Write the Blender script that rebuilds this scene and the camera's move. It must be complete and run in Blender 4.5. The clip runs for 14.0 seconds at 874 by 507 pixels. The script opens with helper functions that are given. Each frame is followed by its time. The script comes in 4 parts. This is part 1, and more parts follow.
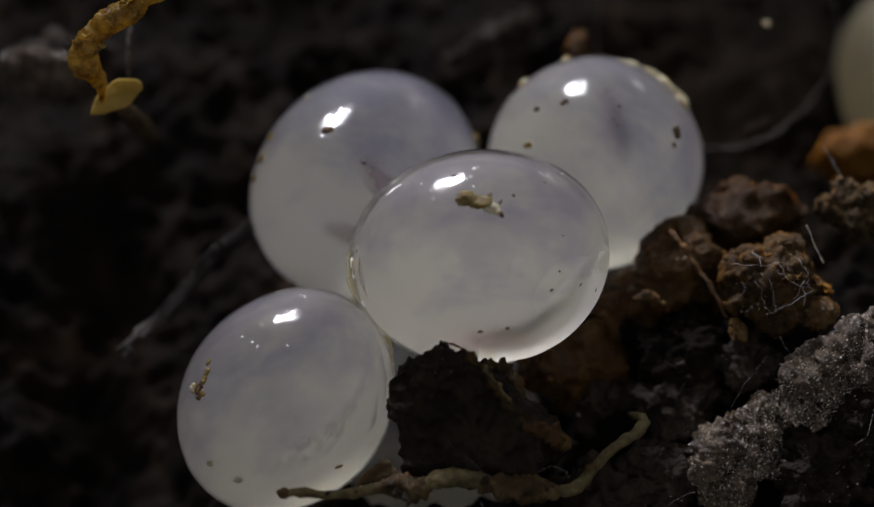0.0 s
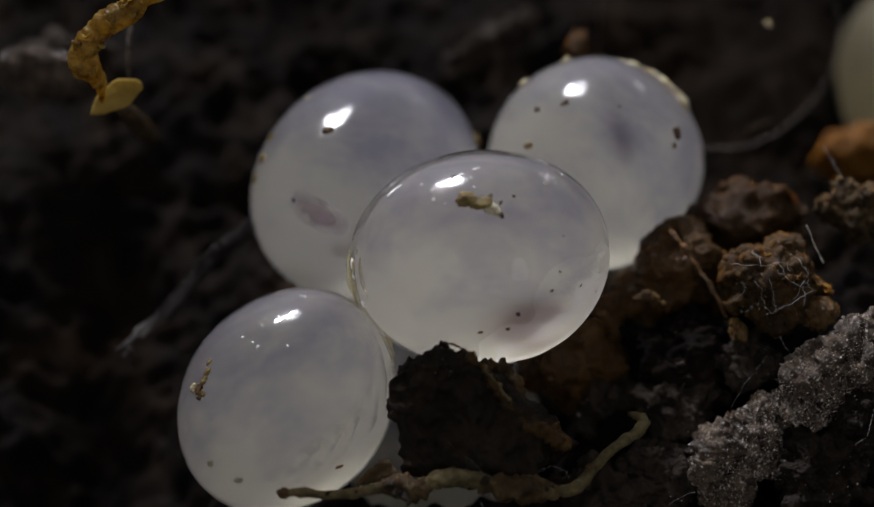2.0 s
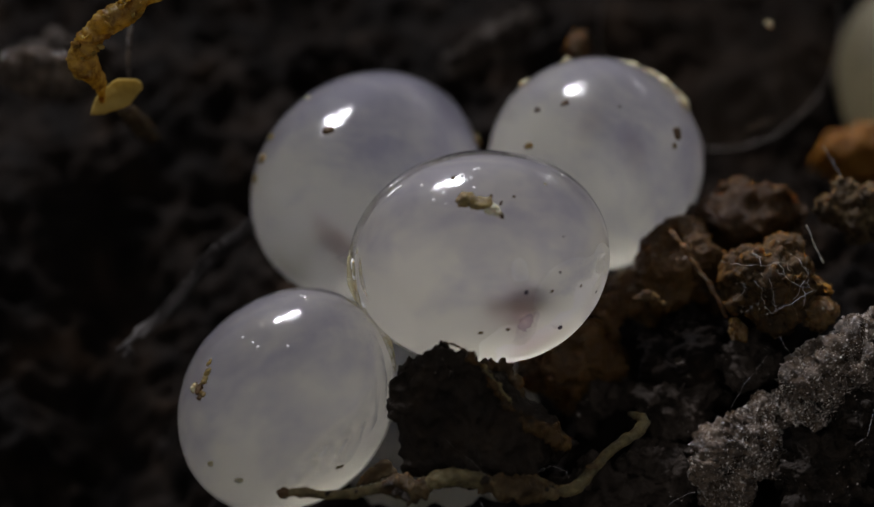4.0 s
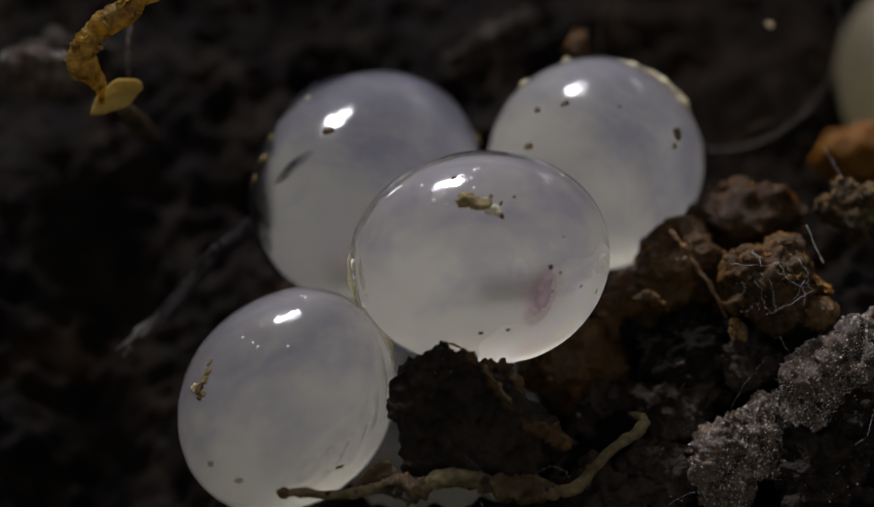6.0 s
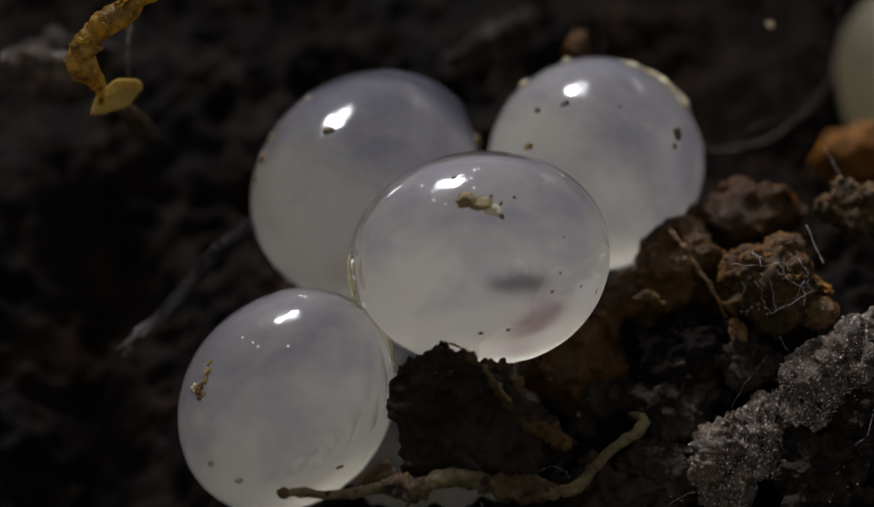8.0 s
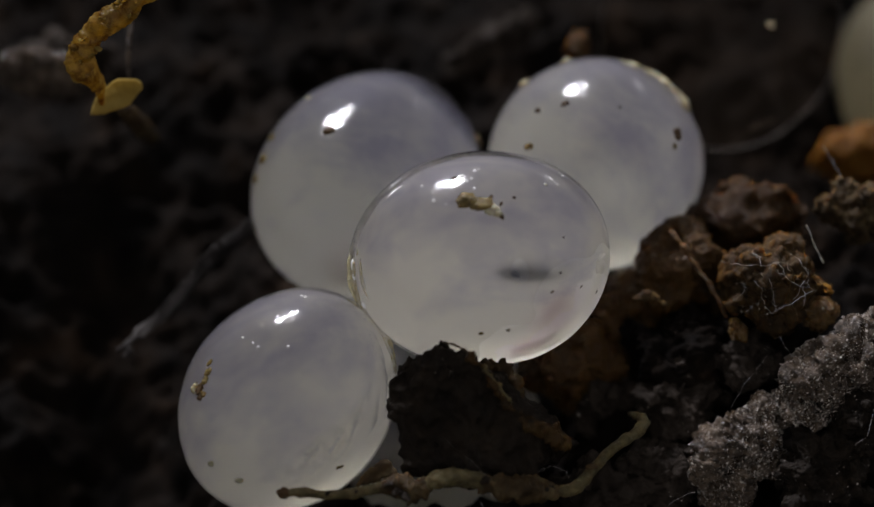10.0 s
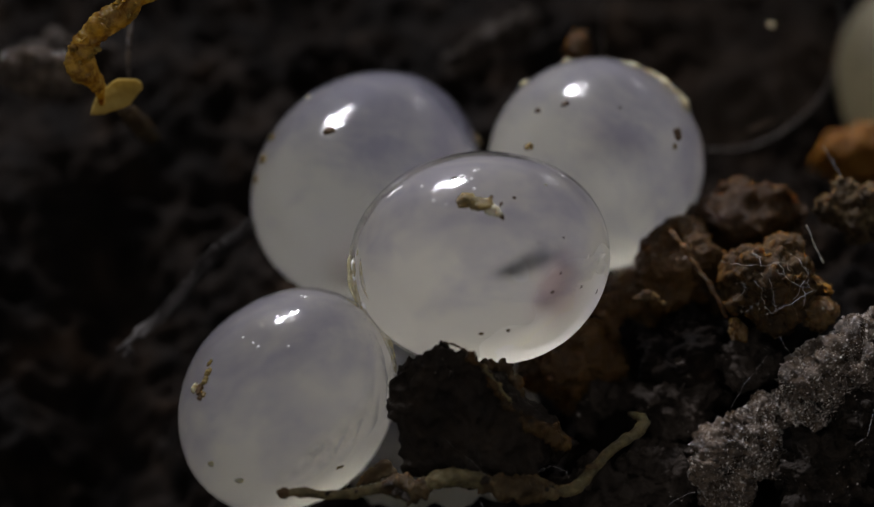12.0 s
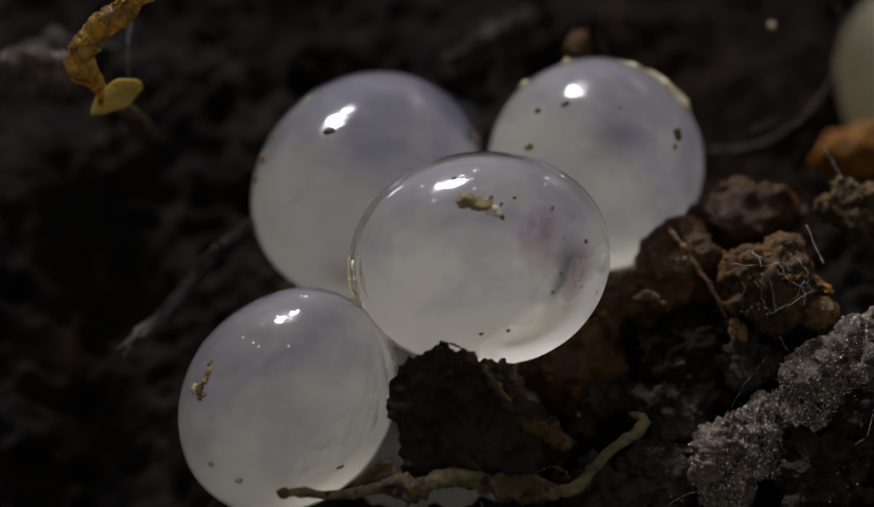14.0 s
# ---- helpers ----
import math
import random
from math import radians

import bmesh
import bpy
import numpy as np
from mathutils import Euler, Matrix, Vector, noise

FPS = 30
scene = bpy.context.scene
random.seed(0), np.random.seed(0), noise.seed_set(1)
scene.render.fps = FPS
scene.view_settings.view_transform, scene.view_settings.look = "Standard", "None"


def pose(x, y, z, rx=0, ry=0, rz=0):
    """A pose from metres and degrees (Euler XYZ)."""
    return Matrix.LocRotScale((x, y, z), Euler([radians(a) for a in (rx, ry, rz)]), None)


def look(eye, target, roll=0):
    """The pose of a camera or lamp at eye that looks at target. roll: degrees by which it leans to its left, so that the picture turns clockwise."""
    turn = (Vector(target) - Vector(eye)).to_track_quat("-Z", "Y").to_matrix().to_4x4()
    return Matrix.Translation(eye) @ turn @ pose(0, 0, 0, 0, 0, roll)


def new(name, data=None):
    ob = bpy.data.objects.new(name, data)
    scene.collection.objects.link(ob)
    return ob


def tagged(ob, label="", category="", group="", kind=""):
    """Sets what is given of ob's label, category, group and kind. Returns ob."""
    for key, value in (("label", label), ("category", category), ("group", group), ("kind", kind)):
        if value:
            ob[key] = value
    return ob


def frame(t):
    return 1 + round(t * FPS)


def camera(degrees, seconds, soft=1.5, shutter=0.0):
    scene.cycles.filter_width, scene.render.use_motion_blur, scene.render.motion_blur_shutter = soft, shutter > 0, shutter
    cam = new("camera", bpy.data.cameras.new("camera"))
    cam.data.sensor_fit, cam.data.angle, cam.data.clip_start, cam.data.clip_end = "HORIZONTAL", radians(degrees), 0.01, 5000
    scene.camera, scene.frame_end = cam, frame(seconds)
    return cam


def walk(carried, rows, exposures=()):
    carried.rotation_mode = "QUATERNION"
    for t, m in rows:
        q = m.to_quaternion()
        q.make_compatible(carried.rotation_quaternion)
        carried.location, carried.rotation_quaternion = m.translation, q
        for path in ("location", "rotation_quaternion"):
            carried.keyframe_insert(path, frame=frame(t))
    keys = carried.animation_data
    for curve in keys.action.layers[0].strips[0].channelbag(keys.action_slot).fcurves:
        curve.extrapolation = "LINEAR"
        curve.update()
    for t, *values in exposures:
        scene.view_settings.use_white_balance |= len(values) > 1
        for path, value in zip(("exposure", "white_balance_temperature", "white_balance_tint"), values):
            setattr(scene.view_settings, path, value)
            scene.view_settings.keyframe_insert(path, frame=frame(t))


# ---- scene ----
MM = 0.001
cam = camera(15.4, 14.0, soft=1.3)
cam.data.dof.use_dof = True
cam.data.dof.focus_distance = 0.0397
cam.data.dof.aperture_fstop = 88
STAND = pose(0, -28.28 * MM, 28.28 * MM, 45, 0, 0)
walk(cam, [(0.0, STAND), (14.0, STAND)])

# ---- world, lamps ----
world = bpy.data.worlds.new("world")
scene.world = world
world.use_nodes = True
world.node_tree.nodes["Background"].inputs["Color"].default_value = (1.0, 0.975, 1.0, 1)
world.node_tree.nodes["Background"].inputs["Strength"].default_value = 0.44


def lamp(name, eye, target, sx, sy, watts, colour):
    data = bpy.data.lights.new(name, "AREA")
    data.shape, data.size, data.size_y = "RECTANGLE", sx * MM, sy * MM
    data.energy, data.color = watts, colour
    ob = new(name, data)
    ob.matrix_world = look([a * MM for a in eye], [a * MM for a in target])
    return ob


lamp("desk_lamp", (-17, 49, 46), (0, 0, 0), 15, 8.5, 0.085, (0.94, 0.925, 1.0))
lamp("side_lamp", (33, 60, 17), (0, 0, 0), 8, 4, 0.0007, (0.95, 0.95, 1.0))


# ---- materials ----
def material(name, build):
    m = bpy.data.materials.new(name)
    m.use_nodes = True
    build(m.node_tree, m.node_tree.nodes["Principled BSDF"])
    return m


def node(tree, kind, **values):
    n = tree.nodes.new(kind)
    for key, value in values.items():
        n.inputs[key.replace("_", " ")].default_value = value
    return n


def noise_node(tree, scale, detail=4, rough=0.6, distortion=0.0):
    """Noise in object space, scale in features per millimetre."""
    co = tree.nodes.new("ShaderNodeTexCoord")
    n = node(tree, "ShaderNodeTexNoise", Scale=scale * 1000, Detail=detail, Roughness=rough, Distortion=distortion)
    tree.links.new(co.outputs["Object"], n.inputs["Vector"])
    return n


def ramp(tree, source, stops):
    r = tree.nodes.new("ShaderNodeValToRGB")
    while len(r.color_ramp.elements) < len(stops):
        r.color_ramp.elements.new(0.5)
    for e, (at, colour) in zip(r.color_ramp.elements, stops):
        e.position, e.color = at, (*colour, 1)
    tree.links.new(source, r.inputs[0])
    return r


def grey(v):
    return (v, v, v)


def bump(tree, bsdf, source, depth, strength=1.0):
    b = node(tree, "ShaderNodeBump", Strength=strength, Distance=depth * MM)
    tree.links.new(source, b.inputs["Height"])
    tree.links.new(b.outputs[0], bsdf.inputs["Normal"])


def rough_stuff(stops, scale, rough=(0.35, 0.75), depth=0.02, fine=12.0, sss=0.0, spec=0.5):
    """Soil, bark and root surfaces: mottled colour, wet and dry patches, fine grain."""
    def build(tree, bsdf):
        big = noise_node(tree, scale, 6, 0.65)
        tree.links.new(ramp(tree, big.outputs[0], stops).outputs[0], bsdf.inputs["Base Color"])
        wet = noise_node(tree, scale * 2.3, 3)
        tree.links.new(ramp(tree, wet.outputs[0], [(0.35, grey(rough[0])), (0.65, grey(rough[1]))]).outputs[0], bsdf.inputs["Roughness"])
        bump(tree, bsdf, noise_node(tree, fine, 6, 0.7).outputs[0], depth)
        bsdf.inputs["Specular IOR Level"].default_value = spec
        if sss:
            bsdf.inputs["Subsurface Weight"].default_value = sss
            bsdf.inputs["Subsurface Radius"].default_value = (1.0, 0.62, 0.28)
            bsdf.inputs["Subsurface Scale"].default_value = 0.25 * MM
    return build


def milky(light, dark, through_light, through_dark, scale=0.55, share=0.6, clear=0.0, jelly=0.0, thin_edge=None, light_fall=0.0, low=0.0, gloss=0.0, spread=None):
    """Cloudy flesh that glows through: part of the light scatters back, part goes on through it. clear: how thin and
    glassy it is; thin_edge: from where to where it thins out towards its edge; low: how far its thickest place sits to
    its lower side; gloss: how wet it is; spread: how hard its mottling is; light_fall: how strongly the fall of light,
    dark above and bright below, is painted into the colour.
    """
    def build(tree, bsdf):
        tree.nodes.remove(bsdf)
        n = noise_node(tree, scale, 3, 0.5, 0.4)
        soft = tree.nodes.new("ShaderNodeBsdfDiffuse")
        glow = tree.nodes.new("ShaderNodeBsdfTranslucent")
        tree.links.new(ramp(tree, n.outputs[0], [((spread or (0.3, 0))[0], dark), ((spread or (0, 0.65))[1], light)]).outputs[0], soft.inputs["Color"])
        cloud = noise_node(tree, scale * 1.4, 6, 0.6, 0.3)
        amount = cloud.outputs[0]
        # the fall of light is painted in: darker up the egg, brighter down it
        if light_fall:
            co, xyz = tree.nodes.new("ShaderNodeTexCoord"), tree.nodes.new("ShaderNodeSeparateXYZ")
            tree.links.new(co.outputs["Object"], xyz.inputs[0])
            graded = tree.nodes.new("ShaderNodeMath")
            graded.operation = "MULTIPLY_ADD"
            graded.inputs[1].default_value = -light_fall / MM
            tree.links.new(xyz.outputs["Y"], graded.inputs[0])
            tree.links.new(amount, graded.inputs[2])
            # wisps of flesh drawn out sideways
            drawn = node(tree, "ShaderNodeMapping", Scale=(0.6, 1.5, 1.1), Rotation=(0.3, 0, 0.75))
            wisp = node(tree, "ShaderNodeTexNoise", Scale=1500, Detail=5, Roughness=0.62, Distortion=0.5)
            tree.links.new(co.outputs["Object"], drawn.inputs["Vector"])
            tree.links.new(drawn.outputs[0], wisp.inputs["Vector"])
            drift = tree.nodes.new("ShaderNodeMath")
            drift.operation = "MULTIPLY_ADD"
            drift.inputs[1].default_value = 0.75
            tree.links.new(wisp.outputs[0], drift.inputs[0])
            tree.links.new(graded.outputs[0], drift.inputs[2])
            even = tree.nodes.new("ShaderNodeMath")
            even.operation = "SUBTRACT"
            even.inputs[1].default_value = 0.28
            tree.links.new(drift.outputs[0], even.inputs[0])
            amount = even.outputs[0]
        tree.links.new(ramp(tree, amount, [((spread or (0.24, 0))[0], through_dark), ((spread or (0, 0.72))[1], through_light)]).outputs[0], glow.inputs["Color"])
        mix = node(tree, "ShaderNodeMixShader", Fac=share)
        tree.links.new(soft.outputs[0], mix.inputs[1])
        tree.links.new(glow.outputs[0], mix.inputs[2])
        if jelly:
            bend = node(tree, "ShaderNodeBsdfRefraction", Color=(*through_light, 1), Roughness=0.8, IOR=1.3)
            both = node(tree, "ShaderNodeMixShader", Fac=jelly)
            tree.links.new(glow.outputs[0], both.inputs[1])
            tree.links.new(bend.outputs[0], both.inputs[2])
            tree.links.new(both.outputs[0], mix.inputs[2])
        if clear:
            body = mix
            gap = tree.nodes.new("ShaderNodeBsdfTransparent")
            mix = tree.nodes.new("ShaderNodeMixShader")
            thin = noise_node(tree, 5.0, 3, 0.6)
            gaps = ramp(tree, thin.outputs[0], [(0.3, grey(clear * 0.6)), (0.7, grey(min(1, clear * 1.5)))]).outputs[0]
            if thin_edge:
                co = tree.nodes.new("ShaderNodeTexCoord")
                middle = tree.nodes.new("ShaderNodeVectorMath")
                middle.operation = "MULTIPLY_ADD"
                middle.inputs[1].default_value, middle.inputs[2].default_value = (1.6, 1.6, 0), (-0.8, -0.8 + low, 0)
                tree.links.new(co.outputs["Generated"], middle.inputs[0])
                away = tree.nodes.new("ShaderNodeVectorMath")
                away.operation = "LENGTH"
                tree.links.new(middle.outputs[0], away.inputs[0])
                ragged = tree.nodes.new("ShaderNodeMath")
                ragged.operation = "MULTIPLY_ADD"
                ragged.inputs[1].default_value = 0.3
                tree.links.new(noise_node(tree, 4.0, 3, 0.55).outputs[0], ragged.inputs[0])
                tree.links.new(away.outputs["Value"], ragged.inputs[2])
                edge = ramp(tree, ragged.outputs[0], [(thin_edge[0], grey(0)), (thin_edge[1], grey(1))])
                most = node(tree, "ShaderNodeMix")
                most.data_type = "FLOAT"
                tree.links.new(edge.outputs[0], most.inputs[0])
                tree.links.new(gaps, most.inputs[2])
                most.inputs[3].default_value = 1.0
                gaps = most.outputs[0]
            tree.links.new(gaps, mix.inputs[0])
            tree.links.new(body.outputs[0], mix.inputs[1])
            tree.links.new(gap.outputs[0], mix.inputs[2])
        if gloss:
            shine = node(tree, "ShaderNodeBsdfGlossy", Roughness=0.25, Color=(1, 1, 1, 1))
            wet = node(tree, "ShaderNodeMixShader", Fac=gloss)
            b = node(tree, "ShaderNodeBump", Strength=1.0, Distance=0.03 * MM)
            tree.links.new(noise_node(tree, 12.0, 4, 0.6).outputs[0], b.inputs["Height"])
            tree.links.new(b.outputs[0], shine.inputs["Normal"])
            tree.links.new(mix.outputs[0], wet.inputs[1])
            tree.links.new(shine.outputs[0], wet.inputs[2])
            mix = wet
        tree.links.new(mix.outputs[0], tree.nodes["Material Output"].inputs["Surface"])
    return build


def clear_skin(tint, rough, ior=1.4, lumps=0.0, haze=0.0, veil=(0.9, 0.88, 0.82)):
    """A thin clear skin: it lets light through and mirrors the lamps."""
    def build(tree, bsdf):
        out = tree.nodes["Material Output"]
        tree.nodes.remove(bsdf)
        clear = node(tree, "ShaderNodeBsdfTransparent", Color=(*tint, 1))
        sharp = node(tree, "ShaderNodeBsdfGlossy", Roughness=rough, Color=(1, 1, 1, 1))
        wide = node(tree, "ShaderNodeBsdfGlossy", Roughness=0.3, Color=(1, 1, 1, 1))
        gloss = node(tree, "ShaderNodeMixShader", Fac=0.1)
        tree.links.new(sharp.outputs[0], gloss.inputs[1])
        tree.links.new(wide.outputs[0], gloss.inputs[2])
        fresnel = node(tree, "ShaderNodeFresnel", IOR=ior)
        mix = tree.nodes.new("ShaderNodeMixShader")
        tree.links.new(fresnel.outputs[0], mix.inputs[0])
        body = clear
        if haze:
            soft = node(tree, "ShaderNodeBsdfDiffuse", Color=(*veil, 1))
            glow = node(tree, "ShaderNodeBsdfTranslucent", Color=(*veil, 1))
            both = node(tree, "ShaderNodeMixShader", Fac=0.97)
            tree.links.new(soft.outputs[0], both.inputs[1])
            tree.links.new(glow.outputs[0], both.inputs[2])
            body = node(tree, "ShaderNodeMixShader", Fac=haze)
            tree.links.new(clear.outputs[0], body.inputs[1])
            tree.links.new(both.outputs[0], body.inputs[2])
        tree.links.new(body.outputs[0], mix.inputs[1])
        tree.links.new(gloss.outputs[0], mix.inputs[2])
        tree.links.new(mix.outputs[0], out.inputs["Surface"])
        if lumps:
            b = node(tree, "ShaderNodeBump", Strength=1.0, Distance=lumps * MM)
            tree.links.new(noise_node(tree, 3.2, 2, 0.45).outputs[0], b.inputs["Height"])
            fine = node(tree, "ShaderNodeBump", Strength=1.0, Distance=lumps * 0.5 * MM)
            tree.links.new(noise_node(tree, 11.0, 2, 0.5).outputs[0], fine.inputs["Height"])
            tree.links.new(b.outputs[0], fine.inputs["Normal"])
            b = fine
            tree.links.new(b.outputs[0], sharp.inputs["Normal"])
    return build


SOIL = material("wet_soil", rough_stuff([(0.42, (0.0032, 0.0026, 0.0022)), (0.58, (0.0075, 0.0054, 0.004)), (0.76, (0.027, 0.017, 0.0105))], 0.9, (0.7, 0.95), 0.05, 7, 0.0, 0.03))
MOULD = material("olive_mould", rough_stuff([(0.3, (0.019, 0.0082, 0.0013)), (0.5, (0.036, 0.0163, 0.0031)), (0.72, (0.06, 0.03, 0.0068))], 1.1, (0.15, 0.55), 0.03, 18, 0.6, 0.15))
WET_HUMUS = material("wet_humus", rough_stuff([(0.32, (0.012, 0.0052, 0.0008)), (0.52, (0.023, 0.0102, 0.0019)), (0.74, (0.038, 0.0185, 0.0044))], 1.4, (0.2, 0.55), 0.03, 16, 0.5, 0.1))
HUMUS = material("brown_humus", rough_stuff([(0.34, (0.011, 0.006, 0.0018)), (0.52, (0.028, 0.0152, 0.0046)), (0.68, (0.05, 0.029, 0.0096)), (0.8, (0.086, 0.06, 0.027))], 1.8, (0.2, 0.6), 0.03, 16, 0.5, 0.09))
AMBER = material("orange_humus", rough_stuff([(0.3, (0.05, 0.021, 0.003)), (0.6, (0.125, 0.055, 0.008)), (0.8, (0.19, 0.105, 0.025))], 1.6, (0.3, 0.65), 0.02, 9, 0.5, 0.08))
OCHRE = material("ochre_humus", rough_stuff([(0.32, (0.035, 0.017, 0.004)), (0.55, (0.085, 0.045, 0.011)), (0.78, (0.18, 0.125, 0.05))], 3.5, (0.1, 0.5), 0.05, 20, 0.5, 0.3))
# White colour stands in for the glints of droplets and of the egg's edge.
GLINT = material("white_glint", rough_stuff([(0.3, (0.75, 0.75, 0.75)), (0.7, (0.9, 0.9, 0.9))], 5.0, (0.05, 0.1), 0.001, 20, 0.0, 0.5))
GREY_SOIL = material("grey_soil", rough_stuff([(0.35, (0.011, 0.0082, 0.006)), (0.55, (0.025, 0.019, 0.0145)), (0.76, (0.052, 0.041, 0.033))], 1.0, (0.4, 0.85), 0.05, 8, 0.0, 0.08))
GRIT = material("grey_grit", rough_stuff([(0.34, (0.016, 0.0105, 0.0062)), (0.5, (0.064, 0.044, 0.028)), (0.66, (0.135, 0.1, 0.07)), (0.8, (0.25, 0.2, 0.145))], 3.0, (0.12, 0.45), 0.08, 20, 0.0, 0.4))
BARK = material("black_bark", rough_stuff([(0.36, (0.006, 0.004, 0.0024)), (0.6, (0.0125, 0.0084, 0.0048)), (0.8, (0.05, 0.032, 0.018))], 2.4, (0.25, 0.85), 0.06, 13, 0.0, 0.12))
ROOT = material("pale_root", rough_stuff([(0.32, (0.024, 0.017, 0.0065)), (0.5, (0.068, 0.054, 0.0225)), (0.72, (0.14, 0.12, 0.06))], 5.0, (0.3, 0.7), 0.06, 16, 0.4, 0.2))
ROOT_DARK = material("brown_root", rough_stuff([(0.34, (0.012, 0.0065, 0.0025)), (0.52, (0.04, 0.026, 0.0115)), (0.72, (0.095, 0.072, 0.036))], 3.2, (0.4, 0.75), 0.04, 14, 0.25, 0.1))
RESIN = material("amber_stem", milky((0.24, 0.17, 0.045), (0.06, 0.028, 0.004), (0.7, 0.5, 0.1), (0.16, 0.06, 0.006), 4.5, 0.6, gloss=0.008, spread=(0.38, 0.62)))
STRAW = material("straw_flake", milky((0.3, 0.22, 0.07), (0.2, 0.14, 0.035), (0.5, 0.38, 0.1), (0.3, 0.2, 0.045), 2.0, 0.5))
FIBRE = material("grey_fibre", rough_stuff([(0.38, (0.01, 0.0085, 0.008)), (0.58, (0.04, 0.035, 0.033)), (0.78, (0.12, 0.11, 0.105))], 2.2, (0.3, 0.6), 0.03, 10, 0.0, 0.12))
THREAD = material("white_thread", rough_stuff([(0.3, (0.14, 0.135, 0.125)), (0.7, (0.42, 0.4, 0.38))], 5.0, (0.2, 0.5), 0.004, 20, 0.2))
GRAIN = material("quartz_grain", rough_stuff([(0.3, (0.18, 0.15, 0.12)), (0.7, (0.65, 0.6, 0.54))], 1.5, (0.06, 0.3), 0.01, 15))
CRUMB = material("brown_crumb", rough_stuff([(0.3, (0.03, 0.018, 0.005)), (0.55, (0.1, 0.072, 0.02)), (0.75, (0.22, 0.17, 0.055))], 6.0, (0.3, 0.7), 0.02, 20, 0.3, 0.2))
SPECK = material("dark_speck", rough_stuff([(0.3, (0.02, 0.011, 0.004)), (0.7, (0.07, 0.038, 0.013))], 8.0, (0.45, 0.8), 0.01, 25, 0.0, 0.2))
CRUST = material("pale_crust", rough_stuff([(0.3, (0.14, 0.13, 0.08)), (0.7, (0.34, 0.32, 0.22))], 4.0, (0.3, 0.6), 0.02, 12, 0.5))

# Bright cream below and dark lilac above put the light's fall into the colour.
MILK = material("milky_embryo", milky((0.4, 0.41, 0.78), (0.3, 0.31, 0.58), (0.995, 0.99, 0.892), (0.49, 0.485, 0.605), 0.8, 0.98, 0.0, 0.25, light_fall=0.29))
# A dimmer, yellower copy of the milk; the weak light is in its colour.
DIM_CREAM = material("dim_cream_embryo", milky((0.4, 0.37, 0.29), (0.28, 0.26, 0.2), (0.66, 0.62, 0.49), (0.42, 0.39, 0.3), 0.9, 0.9))
# Gold for the light that glints in the clear gap at the rim.
GOLD_GLINT = material("gold_glint", milky((0.45, 0.4, 0.2), (0.3, 0.25, 0.11), (0.9, 0.84, 0.5), (0.65, 0.57, 0.28), 5.0, 0.6, 0.5, gloss=0.08))
# White for light gathered at an egg's rim, a flake and mantle edge.
BRIGHT_WHITE = material("bright_white", milky((0.97, 0.96, 0.9), (0.9, 0.89, 0.85), (0.995, 0.99, 0.95), (0.97, 0.96, 0.91), 0.9, 0.95))
LILAC = material("lilac_flesh", milky((0.78, 0.61, 0.69), (0.56, 0.41, 0.49), (0.86, 0.69, 0.77), (0.66, 0.51, 0.58), 4.0, 0.6, 0.45, 0.0, (0.25, 0.95)))
FEELER = material("lilac_feeler", milky((0.5, 0.4, 0.44), (0.32, 0.25, 0.29), (0.62, 0.51, 0.55), (0.45, 0.36, 0.4), 5.0, 0.5, 0.34, 0.0, (0.35, 1.0)))
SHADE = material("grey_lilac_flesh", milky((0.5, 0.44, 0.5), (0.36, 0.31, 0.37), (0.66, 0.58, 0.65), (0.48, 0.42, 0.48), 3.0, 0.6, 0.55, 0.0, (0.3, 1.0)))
# Dark colour painted for the dimness in the slit between the embryo's lobes.
SLIT = material("slit_dark", milky((0.2, 0.2, 0.24), (0.09, 0.092, 0.115), (0.36, 0.36, 0.41), (0.18, 0.18, 0.22), 4.0, 0.5, 0.34, 0.0, (0.4, 0.92), low=0.2))
# VOID, GAP and SMOKE are dark sheets for the darkness seen through clear gaps.
VOID = material("gap_dark", milky((0.02, 0.019, 0.02), (0.01, 0.009, 0.01), (0.03, 0.03, 0.033), (0.015, 0.014, 0.016), 2.5, 0.2, 0.06, 0.0, (0.76, 0.94)))
GAP = material("smoky_gap", milky((0.05, 0.048, 0.055), (0.02, 0.019, 0.022), (0.09, 0.09, 0.1), (0.04, 0.04, 0.045), 4.0, 0.3, 0.22, 0.0, (0.3, 0.92)))
SMOKE = material("hazy_gap_dark", milky((0.1, 0.1, 0.125), (0.05, 0.05, 0.065), (0.2, 0.2, 0.24), (0.11, 0.11, 0.14), 2.0, 0.4, 0.34, 0.0, (0.4, 0.95)))
WISP = material("pale_wisp", milky((0.5, 0.5, 0.6), (0.45, 0.45, 0.55), (0.99, 0.985, 0.92), (0.92, 0.91, 0.88), 1.5, 0.95, 0.74, 0.0, (0.1, 0.95)))
CREASE = material("bluish_crease", milky((0.3, 0.31, 0.42), (0.17, 0.18, 0.26), (0.5, 0.5, 0.57), (0.34, 0.34, 0.4), 4.0, 0.5, 0.64, 0.0, (0.2, 0.95), low=0.2))
